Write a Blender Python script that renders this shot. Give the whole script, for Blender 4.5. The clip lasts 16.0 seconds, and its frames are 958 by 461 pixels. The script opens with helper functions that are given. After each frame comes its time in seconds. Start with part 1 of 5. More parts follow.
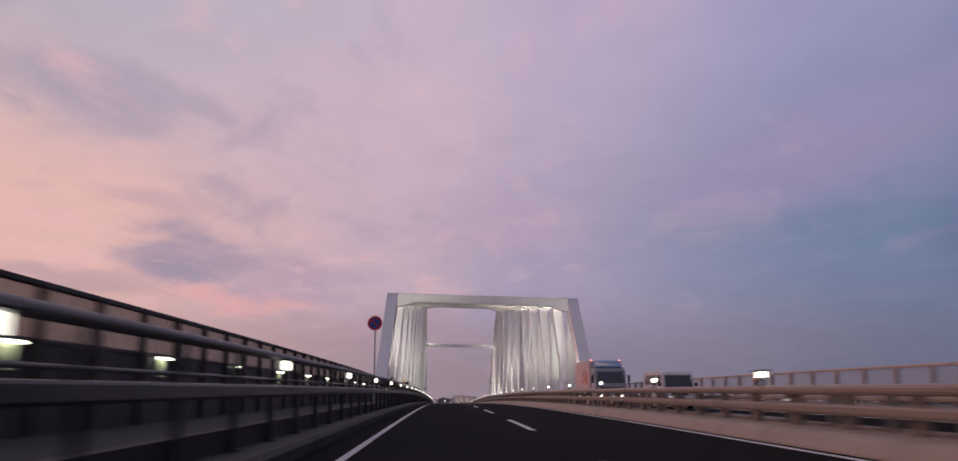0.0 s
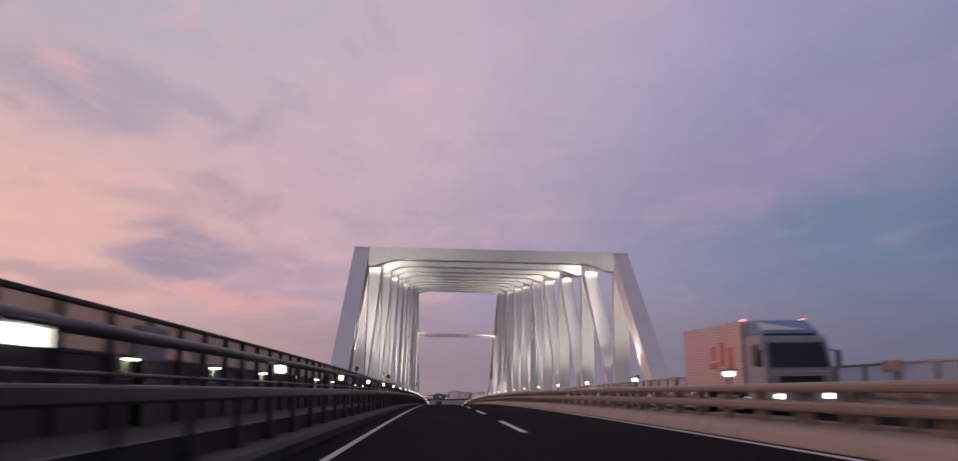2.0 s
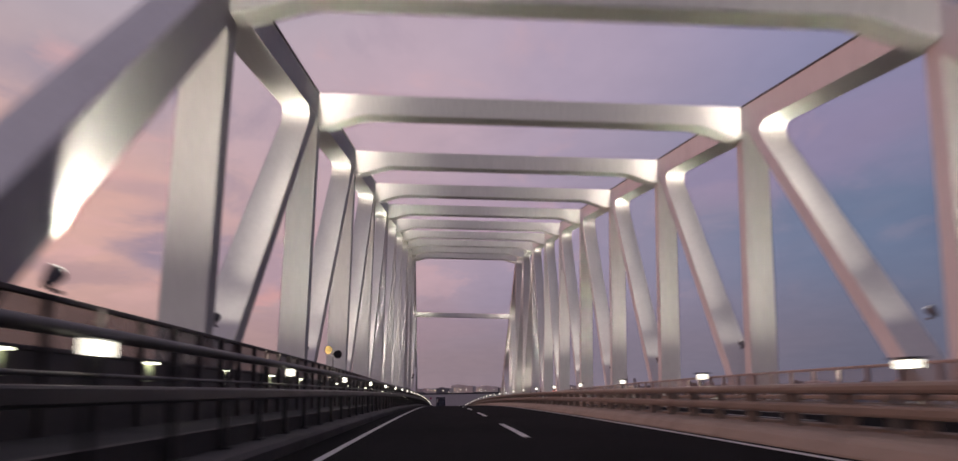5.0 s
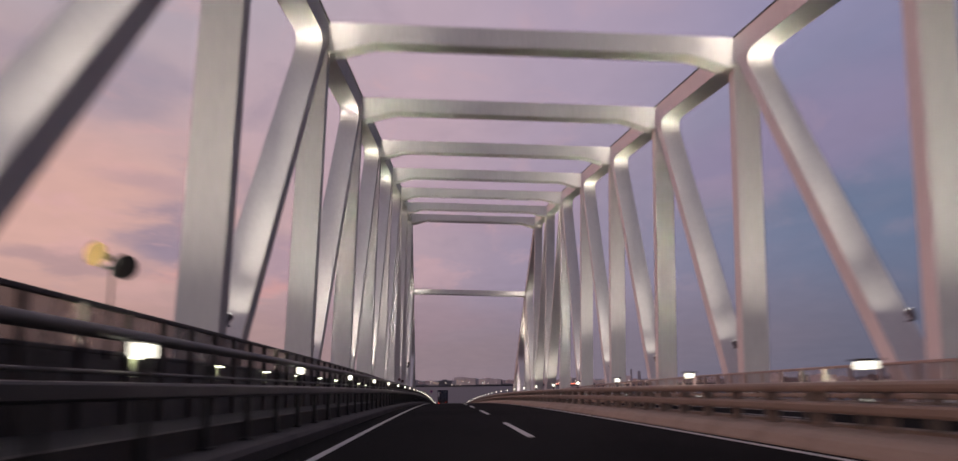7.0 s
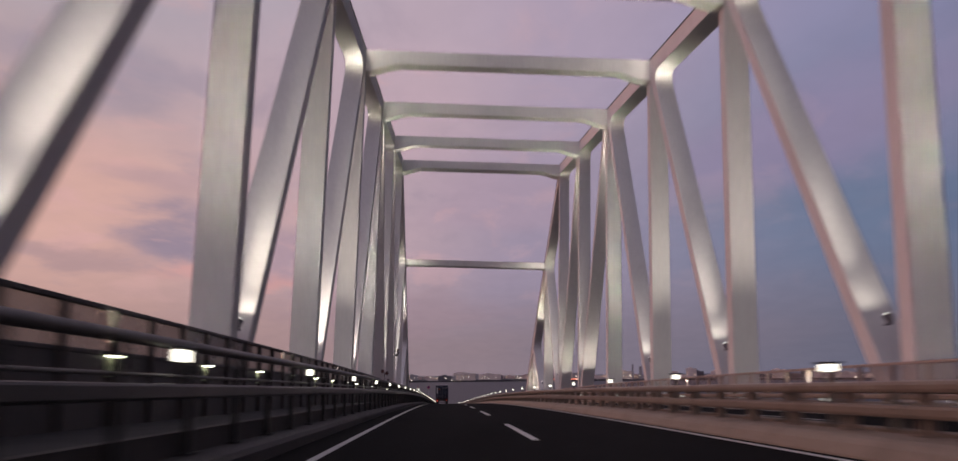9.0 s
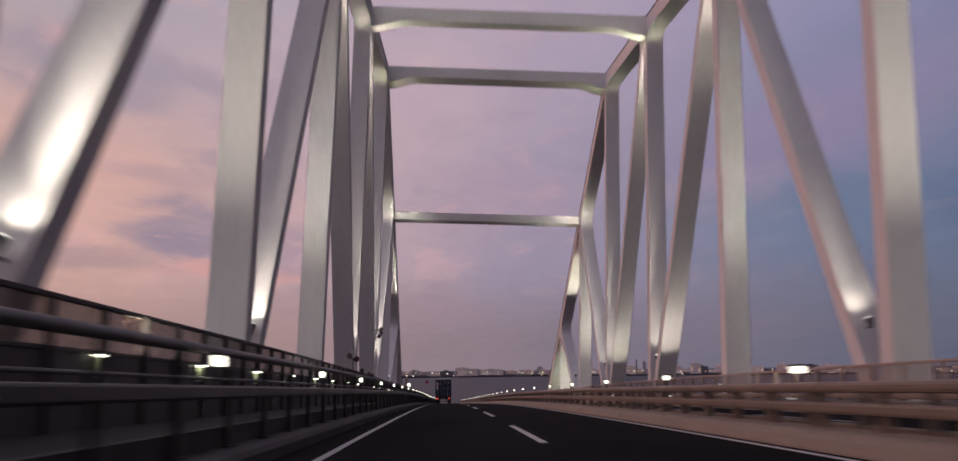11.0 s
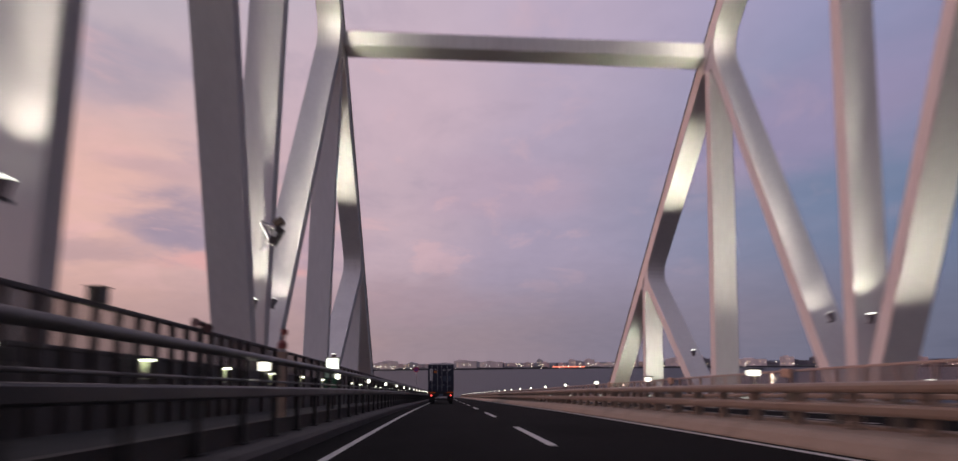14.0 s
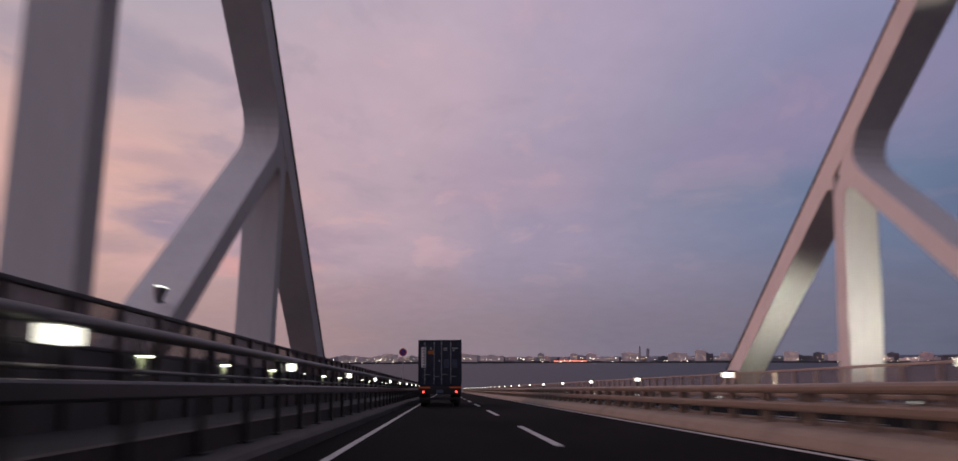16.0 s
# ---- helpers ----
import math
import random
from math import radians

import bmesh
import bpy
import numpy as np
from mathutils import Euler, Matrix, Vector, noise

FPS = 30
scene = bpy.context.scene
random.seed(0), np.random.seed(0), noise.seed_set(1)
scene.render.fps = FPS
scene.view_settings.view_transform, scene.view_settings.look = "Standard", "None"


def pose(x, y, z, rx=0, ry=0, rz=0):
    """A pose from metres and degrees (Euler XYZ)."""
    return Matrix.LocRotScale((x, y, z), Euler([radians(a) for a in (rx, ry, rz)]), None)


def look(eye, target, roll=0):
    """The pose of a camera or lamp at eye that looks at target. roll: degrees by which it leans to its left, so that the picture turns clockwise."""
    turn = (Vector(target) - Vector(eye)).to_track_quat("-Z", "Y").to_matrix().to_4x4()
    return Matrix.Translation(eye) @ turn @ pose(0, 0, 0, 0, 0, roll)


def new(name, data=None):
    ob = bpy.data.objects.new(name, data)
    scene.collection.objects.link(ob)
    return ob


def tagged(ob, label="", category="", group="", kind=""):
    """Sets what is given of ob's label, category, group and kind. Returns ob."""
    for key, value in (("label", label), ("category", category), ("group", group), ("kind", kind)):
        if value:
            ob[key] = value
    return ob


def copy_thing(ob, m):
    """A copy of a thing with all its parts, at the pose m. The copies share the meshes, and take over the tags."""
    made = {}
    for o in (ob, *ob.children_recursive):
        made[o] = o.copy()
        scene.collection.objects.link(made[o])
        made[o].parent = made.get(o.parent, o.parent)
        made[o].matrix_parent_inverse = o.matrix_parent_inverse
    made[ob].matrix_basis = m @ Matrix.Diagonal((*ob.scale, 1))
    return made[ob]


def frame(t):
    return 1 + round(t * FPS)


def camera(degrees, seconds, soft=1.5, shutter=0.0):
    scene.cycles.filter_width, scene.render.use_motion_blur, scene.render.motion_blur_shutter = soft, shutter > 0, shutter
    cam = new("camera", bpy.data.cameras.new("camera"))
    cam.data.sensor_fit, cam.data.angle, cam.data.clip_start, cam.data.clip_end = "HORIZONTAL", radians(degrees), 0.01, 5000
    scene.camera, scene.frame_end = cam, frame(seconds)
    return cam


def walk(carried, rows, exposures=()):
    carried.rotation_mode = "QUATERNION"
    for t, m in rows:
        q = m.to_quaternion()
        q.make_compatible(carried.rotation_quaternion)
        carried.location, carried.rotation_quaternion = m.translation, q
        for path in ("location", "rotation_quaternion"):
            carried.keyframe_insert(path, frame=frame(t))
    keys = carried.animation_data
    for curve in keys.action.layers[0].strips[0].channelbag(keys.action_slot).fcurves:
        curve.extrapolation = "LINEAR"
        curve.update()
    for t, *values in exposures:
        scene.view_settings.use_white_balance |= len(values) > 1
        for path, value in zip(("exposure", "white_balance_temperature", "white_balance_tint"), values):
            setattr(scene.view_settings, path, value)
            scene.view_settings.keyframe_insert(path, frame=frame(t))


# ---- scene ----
cam = camera(61.04, 16.0, 1.5, 0.9)
# seconds, place, heading to the left, tilt up, lean
ROWS = [
    (0.0, -0.333, 0.00, 0.981, -2.51, 10.94, -0.37),
    (0.5, -0.275, 8.42, 0.972, -2.76, 10.68, -0.55),
    (1.0, -0.222, 16.84, 0.950, -2.89, 10.82, -0.73),
    (1.5, -0.174, 25.26, 0.915, -2.92, 10.67, -0.81),
    (2.0, -0.130, 33.69, 0.869, -2.92, 10.63, -0.81),
    (2.5, -0.091, 42.11, 0.809, -2.96, 10.63, -0.69),
    (3.0, -0.056, 50.54, 0.737, -2.85, 10.56, -0.69),
    (3.5, -0.025, 58.96, 0.653, -2.81, 10.48, -0.71),
    (4.0, 0.002, 67.38, 0.557, -2.76, 10.39, -0.73),
    (4.5, 0.026, 75.80, 0.448, -2.72, 10.31, -0.75),
    (5.0, 0.045, 84.22, 0.326, -2.68, 10.22, -0.77),
    (5.5, 0.062, 92.64, 0.192, -2.63, 10.13, -0.79),
    (6.0, 0.074, 101.05, 0.046, -2.50, 9.94, -0.66),
    (6.5, 0.084, 109.45, -0.113, -2.43, 9.85, -0.65),
    (7.0, 0.091, 117.86, -0.284, -2.47, 9.71, -0.58),
    (7.5, 0.095, 126.25, -0.467, -2.45, 9.61, -0.54),
    (8.0, 0.096, 134.64, -0.662, -2.53, 9.64, -0.44),
    (8.5, 0.095, 143.03, -0.870, -2.54, 9.49, -0.49),
    (9.0, 0.091, 151.40, -1.090, -2.49, 9.40, -0.57),
    (9.5, 0.086, 159.77, -1.322, -2.46, 9.32, -0.59),
    (10.0, 0.078, 168.13, -1.567, -2.44, 9.24, -0.61),
    (10.5, 0.068, 176.49, -1.823, -2.41, 9.17, -0.63),
    (11.0, 0.057, 184.83, -2.091, -2.38, 9.09, -0.66),
    (11.5, 0.044, 193.16, -2.371, -2.36, 9.01, -0.68),
    (12.0, 0.029, 201.48, -2.663, -2.34, 8.97, -0.64),
    (12.5, 0.013, 209.79, -2.967, -2.40, 8.81, -0.61),
    (13.0, -0.003, 218.09, -3.283, -2.39, 8.71, -0.51),
    (13.5, -0.021, 226.38, -3.610, -2.47, 8.67, -0.53),
    (14.0, -0.039, 234.65, -3.949, -2.48, 8.59, -0.62),
    (14.5, -0.059, 242.91, -4.300, -2.51, 8.46, -0.68),
    (15.0, -0.078, 251.15, -4.662, -2.53, 8.44, -0.83),
    (15.5, -0.098, 259.38, -5.035, -2.46, 8.34, -0.66),
    (16.0, -0.118, 267.60, -5.420, -2.40, 8.18, -0.31),
]


def carried_pose(x, y, z, yaw, tilt, lean):
    a, b = radians(yaw), radians(tilt)
    ahead = Vector((-math.sin(a) * math.cos(b), math.cos(a) * math.cos(b), math.sin(b)))
    return look((x, y, z), Vector((x, y, z)) + ahead, lean)


EXPOSURES = ((0, 0.02, 6500, 8), (3.2, -0.03, 6650, 7), (5.5, -0.17, 6800, 8), (8, -0.2, 6800, 8), (9.2, -0.22, 6750, 7), (11.5, -0.22, 6700, 6), (13, -0.24, 6550, 4), (14, 0.04, 6650, 5), (14.5, 0.02, 6650, 5), (15.2, -0.1, 6600, 7), (16, -0.12, 6600, 6))
walk(cam, [(t, carried_pose(*row)) for t, *row in ROWS], EXPOSURES)
# ==== end of walk ====
# ---------------------------------------------------------------- world and light
def node(tree, kind):
    return tree.nodes.new(kind)


def ramp(tree, stops, interpolation="EASE"):
    n = tree.nodes.new("ShaderNodeValToRGB")
    n.color_ramp.interpolation = interpolation
    while len(n.color_ramp.elements) < len(stops):
        n.color_ramp.elements.new(0.5)
    for e, (place, colour) in zip(n.color_ramp.elements, stops):
        e.position, e.color = place, (*colour, 1)
    return n


def srgb(r, g, b):
    return tuple((c / 255 / 12.92) if c < 11 else ((c / 255 + 0.055) / 1.055) ** 2.4 for c in (r, g, b))


def math_node(tree, op, a, b=None):
    n = tree.nodes.new("ShaderNodeMath")
    n.operation = op
    for i, v in enumerate((a, b)):
        if v is None:
            continue
        if isinstance(v, (int, float)):
            n.inputs[i].default_value = v
        else:
            tree.links.new(v, n.inputs[i])
    return n.outputs[0]


def mix_node(tree, fac, a, b, blend="MIX"):
    n = tree.nodes.new("ShaderNodeMix")
    n.data_type, n.blend_type = "RGBA", blend
    for sock, v in ((n.inputs[0], fac), (n.inputs[6], a), (n.inputs[7], b)):
        if isinstance(v, (int, float)):
            sock.default_value = v
        elif isinstance(v, tuple):
            sock.default_value = (*v, 1)
        else:
            tree.links.new(v, sock)
    return n.outputs[2]


def dusk_sky():
    """An evening sky after sunset: pink cloud over the left, clear blue to the right, mauve haze low down."""
    world = bpy.data.worlds.new("dusk")
    scene.world = world
    world.use_nodes = True
    t = world.node_tree
    t.nodes.clear()
    coord = node(t, "ShaderNodeTexCoord").outputs["Generated"]
    sep = node(t, "ShaderNodeSeparateXYZ")
    t.links.new(coord, sep.inputs[0])
    # the dome drawn out towards the height and the sides
    ahead = math_node(t, "ADD", math_node(t, "MULTIPLY", sep.outputs[1], 0.628), math_node(t, "MULTIPLY", sep.outputs[2], -0.238))
    dome = node(t, "ShaderNodeCombineXYZ")
    for socket, value in zip(dome.inputs, (math_node(t, "MULTIPLY", sep.outputs[0], 1.12), ahead, math_node(t, "MULTIPLY", sep.outputs[2], 1.087))):
        t.links.new(value, socket)
    unit = node(t, "ShaderNodeVectorMath")
    unit.operation = "NORMALIZE"
    t.links.new(dome.outputs[0], unit.inputs[0])
    sep = node(t, "ShaderNodeSeparateXYZ")
    t.links.new(unit.outputs[0], sep.inputs[0])
    x, y, z = sep.outputs
    flat = math_node(t, "SQRT", math_node(t, "ADD", math_node(t, "MULTIPLY", x, x), math_node(t, "MULTIPLY", y, y)))
    side = math_node(t, "DIVIDE", x, math_node(t, "MAXIMUM", flat, 0.05))
    across = math_node(t, "MULTIPLY_ADD", side, 0.5)
    across.node.inputs[2].default_value = 0.5
    # large soft unevenness, so that no band runs straight
    plan = node(t, "ShaderNodeCombineXYZ")
    lift = math_node(t, "ADD", math_node(t, "MAXIMUM", z, 0.0), 0.22)
    t.links.new(math_node(t, "DIVIDE", x, lift), plan.inputs[0])
    t.links.new(math_node(t, "DIVIDE", y, lift), plan.inputs[1])
    big = node(t, "ShaderNodeTexNoise")
    big.inputs["Scale"].default_value, big.inputs["Detail"].default_value, big.inputs["Roughness"].default_value = 0.55, 3.0, 0.5
    t.links.new(plan.outputs[0], big.inputs["Vector"])
    shift = math_node(t, "MULTIPLY", math_node(t, "SUBTRACT", big.outputs["Fac"], 0.5), SKY_WOBBLE)
    across_w = math_node(t, "ADD", across, shift)
    rows = []
    for stops in SKY_ROWS:
        r = ramp(t, [(p, srgb(*c)) for p, c in stops])
        t.links.new(across_w, r.inputs[0])
        rows.append(r.outputs[0])
    height = math_node(t, "ADD", math_node(t, "MAXIMUM", z, 0.0), math_node(t, "MULTIPLY", shift, 0.35))
    low = node(t, "ShaderNodeMapRange")
    low.interpolation_type = "SMOOTHSTEP"
    low.inputs[1].default_value, low.inputs[2].default_value = 0.01, 0.24
    t.links.new(height, low.inputs[0])
    high = node(t, "ShaderNodeMapRange")
    high.interpolation_type = "SMOOTHSTEP"
    high.inputs[1].default_value, high.inputs[2].default_value = 0.26, 0.66
    t.links.new(height, high.inputs[0])
    colour = mix_node(t, high.outputs[0], mix_node(t, low.outputs[0], rows[0], rows[1]), rows[2])
    # cloud banks: soft heaps at their places, torn by noise
    azimuth = math_node(t, "ARCTAN2", x, y)
    elevation = math_node(t, "ARCSINE", math_node(t, "MINIMUM", math_node(t, "MAXIMUM", z, -1.0), 1.0))
    tear = node(t, "ShaderNodeTexNoise")
    tear.inputs["Scale"].default_value, tear.inputs["Detail"].default_value = 1.7, 6.0
    tear.inputs["Roughness"].default_value, tear.inputs["Distortion"].default_value = 0.55, 0.3
    t.links.new(plan.outputs[0], tear.inputs["Vector"])
    tear_c = node(t, "ShaderNodeSeparateColor")
    t.links.new(tear.outputs["Color"], tear_c.inputs[0])
    az_t = math_node(t, "ADD", azimuth, math_node(t, "MULTIPLY", math_node(t, "SUBTRACT", tear_c.outputs[0], 0.5), 0.42))
    el_t = math_node(t, "ADD", elevation, math_node(t, "MULTIPLY", math_node(t, "SUBTRACT", tear_c.outputs[1], 0.5), 0.22))
    for az, el, wide, high, tone, most in CLOUDS:
        u = math_node(t, "DIVIDE", math_node(t, "SUBTRACT", az_t, radians(az)), radians(wide))
        v = math_node(t, "DIVIDE", math_node(t, "SUBTRACT", el_t, radians(el)), radians(high))
        r2 = math_node(t, "ADD", math_node(t, "MULTIPLY", u, u), math_node(t, "MULTIPLY", v, v))
        fall = math_node(t, "EXPONENT", math_node(t, "MULTIPLY", math_node(t, "MULTIPLY", r2, r2), -0.7))
        colour = mix_node(t, math_node(t, "MULTIPLY", fall, most), colour, srgb(*tone))
    cloud = node(t, "ShaderNodeTexNoise")
    cloud.inputs["Scale"].default_value, cloud.inputs["Detail"].default_value = 2.4, 6.0
    cloud.inputs["Roughness"].default_value, cloud.inputs["Distortion"].default_value = 0.55, 0.4
    t.links.new(plan.outputs[0], cloud.inputs["Vector"])
    leftness = ramp(t, [(0.12, (1, 1, 1)), (0.45, (0.6, 0.6, 0.6)), (0.8, (0.15, 0.15, 0.15))])
    t.links.new(across, leftness.inputs[0])
    clear = node(t, "ShaderNodeMapRange")
    clear.interpolation_type = "SMOOTHSTEP"
    clear.inputs[1].default_value, clear.inputs[2].default_value = 0.06, 0.24
    t.links.new(z, clear.inputs[0])
    spread = math_node(t, "MULTIPLY", leftness.outputs[0], clear.outputs[0])
    dark = ramp(t, [(0.52, (0, 0, 0)), (0.66, (1, 1, 1))])
    t.links.new(cloud.outputs["Fac"], dark.inputs[0])
    amount = math_node(t, "MULTIPLY", dark.outputs[0], spread)
    colour = mix_node(t, math_node(t, "MULTIPLY", amount, 0.55), colour, srgb(160, 146, 168))
    rose = ramp(t, [(0.34, (1, 1, 1)), (0.46, (0, 0, 0))])
    t.links.new(cloud.outputs["Fac"], rose.inputs[0])
    amount = math_node(t, "MULTIPLY", rose.outputs[0], spread)
    colour = mix_node(t, math_node(t, "MULTIPLY", amount, 0.5), colour, srgb(230, 182, 186))
    wisp = node(t, "ShaderNodeTexNoise")
    wisp.inputs["Scale"].default_value, wisp.inputs["Detail"].default_value, wisp.inputs["Roughness"].default_value = 7.0, 5.0, 0.6
    t.links.new(plan.outputs[0], wisp.inputs["Vector"])
    w = ramp(t, [(0.3, (0.975, 0.975, 0.98)), (0.7, (1.025, 1.02, 1.02))])
    t.links.new(wisp.outputs["Fac"], w.inputs[0])
    colour = mix_node(t, 1.0, colour, w.outputs[0], "MULTIPLY")
    # the sky behind, over the first half of the bridge
    back = node(t, "ShaderNodeMapRange")
    back.interpolation_type = "SMOOTHSTEP"
    back.inputs[1].default_value, back.inputs[2].default_value = 0.25, -0.5
    back.inputs[3].default_value, back.inputs[4].default_value = 1.0, BACK_SKY
    t.links.new(y, back.inputs[0])
    # night comes up on the right, behind
    behind = node(t, "ShaderNodeMapRange")
    behind.interpolation_type = "SMOOTHSTEP"
    behind.inputs[1].default_value, behind.inputs[2].default_value = 0.3, -0.4
    t.links.new(y, behind.inputs[0])
    # and it is greyer there, under an even veil of cloud
    colour = mix_node(t, math_node(t, "MULTIPLY", behind.outputs[0], 0.75), colour, srgb(174, 172, 206))
    right = node(t, "ShaderNodeMapRange")
    right.interpolation_type = "SMOOTHSTEP"
    right.inputs[1].default_value, right.inputs[2].default_value = -0.1, 0.7
    t.links.new(x, right.inputs[0])
    night = math_node(t, "SUBTRACT", 1.0, math_node(t, "MULTIPLY", math_node(t, "MULTIPLY", behind.outputs[0], right.outputs[0]), 0.85))
    # and it is dull near the horizon there
    dull = node(t, "ShaderNodeMapRange")
    dull.interpolation_type = "SMOOTHSTEP"
    dull.inputs[1].default_value, dull.inputs[2].default_value = -0.05, 0.45
    dull.inputs[3].default_value, dull.inputs[4].default_value = 0.65, 0.0
    t.links.new(z, dull.inputs[0])
    night = math_node(t, "MULTIPLY", night, math_node(t, "SUBTRACT", 1.0, math_node(t, "MULTIPLY", dull.outputs[0], behind.outputs[0])))
    # the afterglow where the sun went down, off to the left
    west = node(t, "ShaderNodeMapRange")
    west.interpolation_type = "SMOOTHSTEP"
    west.inputs[1].default_value, west.inputs[2].default_value = -0.82, -0.98
    west.inputs[3].default_value, west.inputs[4].default_value = 1.0, AFTERGLOW
    t.links.new(x, west.inputs[0])
    night = math_node(t, "MULTIPLY", night, west.outputs[0])
    # the east has gone dark already
    east = node(t, "ShaderNodeMapRange")
    east.interpolation_type = "SMOOTHSTEP"
    east.inputs[1].default_value, east.inputs[2].default_value = 0.78, 0.94
    east.inputs[3].default_value, east.inputs[4].default_value = 1.0, 0.15
    t.links.new(x, east.inputs[0])
    night = math_node(t, "MULTIPLY", night, east.outputs[0])
    bg = node(t, "ShaderNodeBackground")
    t.links.new(colour, bg.inputs[0])
    t.links.new(math_node(t, "MULTIPLY", back.outputs[0], night), bg.inputs[1])
    out = node(t, "ShaderNodeOutputWorld")
    t.links.new(bg.outputs[0], out.inputs[0])


# three heights of the sky, each from the left hand to the right
SKY_ROWS = (
    ((0.04, (206, 138, 124)), (0.11, (188, 152, 150)), (0.28, (176, 146, 150)), (0.50, (152, 134, 146)), (0.68, (132, 123, 142)), (0.88, (108, 109, 132)), (1.0, (36, 46, 72))),
    ((0.02, (246, 160, 122)), (0.10, (230, 184, 176)), (0.18, (220, 179, 177)), (0.42, (194, 169, 184)), (0.62, (166, 153, 179)), (0.88, (115, 128, 160)), (1.0, (40, 58, 100))),
    ((0.05, (176, 170, 186)), (0.25, (188, 175, 192)), (0.45, (196, 176, 195)), (0.68, (182, 166, 192)), (0.90, (154, 150, 188)), (1.0, (64, 74, 116))),
)
# azimuth, elevation, half width, half height in degrees, tone, how much of it
CLOUDS = (
    (-42.0, 16.0, 10.0, 7.5, (234, 184, 174), 0.45),
    (-12.0, 32.0, 20.0, 9.0, (206, 176, 191), 0.45),
    (-30.5, 15.0, 7.5, 2.8, (160, 144, 166), 0.95),
    (-43.5, 28.0, 7.0, 3.0, (156, 148, 172), 0.6),
    (-34.0, 30.5, 5.5, 1.6, (164, 152, 174), 0.5),
    (-26.0, 10.6, 7.0, 1.7, (224, 166, 168), 0.7),
    (-40.5, 11.0, 6.0, 1.8, (172, 146, 158), 0.6),
    (-18.0, 13.6, 6.0, 2.4, (174, 150, 172), 0.6),
    (-34.0, 20.0, 7.0, 1.6, (190, 160, 172), 0.6),
    (46.0, 23.0, 14.0, 5.0, (162, 142, 178), 0.55),
    (8.0, 21.0, 9.0, 4.0, (188, 160, 181), 0.4),
    (-8.0, 6.5, 14.0, 2.2, (164, 138, 152), 0.4),
)
SKY_WOBBLE = 0.22
FLOOD_POWER = 36000.0
POST_POWER = 3900.0
AFTERGLOW = 4.5
BACK_SKY = 0.95
dusk_sky()

# ---------------------------------------------------------------- materials


def material(name, colour, rough=0.6, metal=0.0, grain=0.12, scale=6.0, stain=0.12, stain_scale=0.6, bump=0.0, bump_scale=40.0, spec=0.5, dark=None, stretch=(1, 1, 1)):
    m = bpy.data.materials.new(name)
    m.use_nodes = True
    t = m.node_tree
    bsdf = t.nodes["Principled BSDF"]
    coord = node(t, "ShaderNodeTexCoord").outputs["Object"]
    mapping = node(t, "ShaderNodeMapping")
    mapping.inputs["Scale"].default_value = stretch
    t.links.new(coord, mapping.inputs[0])
    n1, n2 = node(t, "ShaderNodeTexNoise"), node(t, "ShaderNodeTexNoise")
    for n, s, d in ((n1, scale, 5.0), (n2, stain_scale, 4.0)):
        n.inputs["Scale"].default_value, n.inputs["Detail"].default_value, n.inputs["Roughness"].default_value = s, d, 0.6
        t.links.new(mapping.outputs[0], n.inputs["Vector"])
    deep = dark or tuple(c * 0.55 for c in colour)
    a = ramp(t, [(0.3, (1 - grain,) * 3), (0.7, (1 + grain,) * 3)], "LINEAR")
    t.links.new(n1.outputs["Fac"], a.inputs[0])
    b = ramp(t, [(0.48, (0, 0, 0)), (0.72, (1, 1, 1))])
    t.links.new(n2.outputs["Fac"], b.inputs[0])
    base = mix_node(t, math_node(t, "MULTIPLY", b.outputs[0], stain * 3), colour, deep)
    t.links.new(mix_node(t, 1.0, base, a.outputs[0], "MULTIPLY"), bsdf.inputs["Base Color"])
    r = math_node(t, "MULTIPLY_ADD", n2.outputs["Fac"], 0.2)
    r.node.inputs[2].default_value = max(rough - 0.1, 0.02)
    t.links.new(r, bsdf.inputs["Roughness"])
    bsdf.inputs["Metallic"].default_value = metal
    bsdf.inputs["Specular IOR Level"].default_value = spec
    if bump:
        n3 = node(t, "ShaderNodeTexNoise")
        n3.inputs["Scale"].default_value, n3.inputs["Detail"].default_value = bump_scale, 4.0
        t.links.new(mapping.outputs[0], n3.inputs["Vector"])
        bn = node(t, "ShaderNodeBump")
        bn.inputs["Strength"].default_value, bn.inputs["Distance"].default_value = bump, 0.02
        t.links.new(n3.outputs["Fac"], bn.inputs["Height"])
        t.links.new(bn.outputs[0], bsdf.inputs["Normal"])
    return m


def glow(name, colour, strength):
    m = bpy.data.materials.new(name)
    m.use_nodes = True
    t = m.node_tree
    t.nodes.clear()
    e = node(t, "ShaderNodeEmission")
    e.inputs[0].default_value, e.inputs[1].default_value = (*colour, 1), strength
    o = node(t, "ShaderNodeOutputMaterial")
    t.links.new(e.outputs[0], o.inputs[0])
    return m


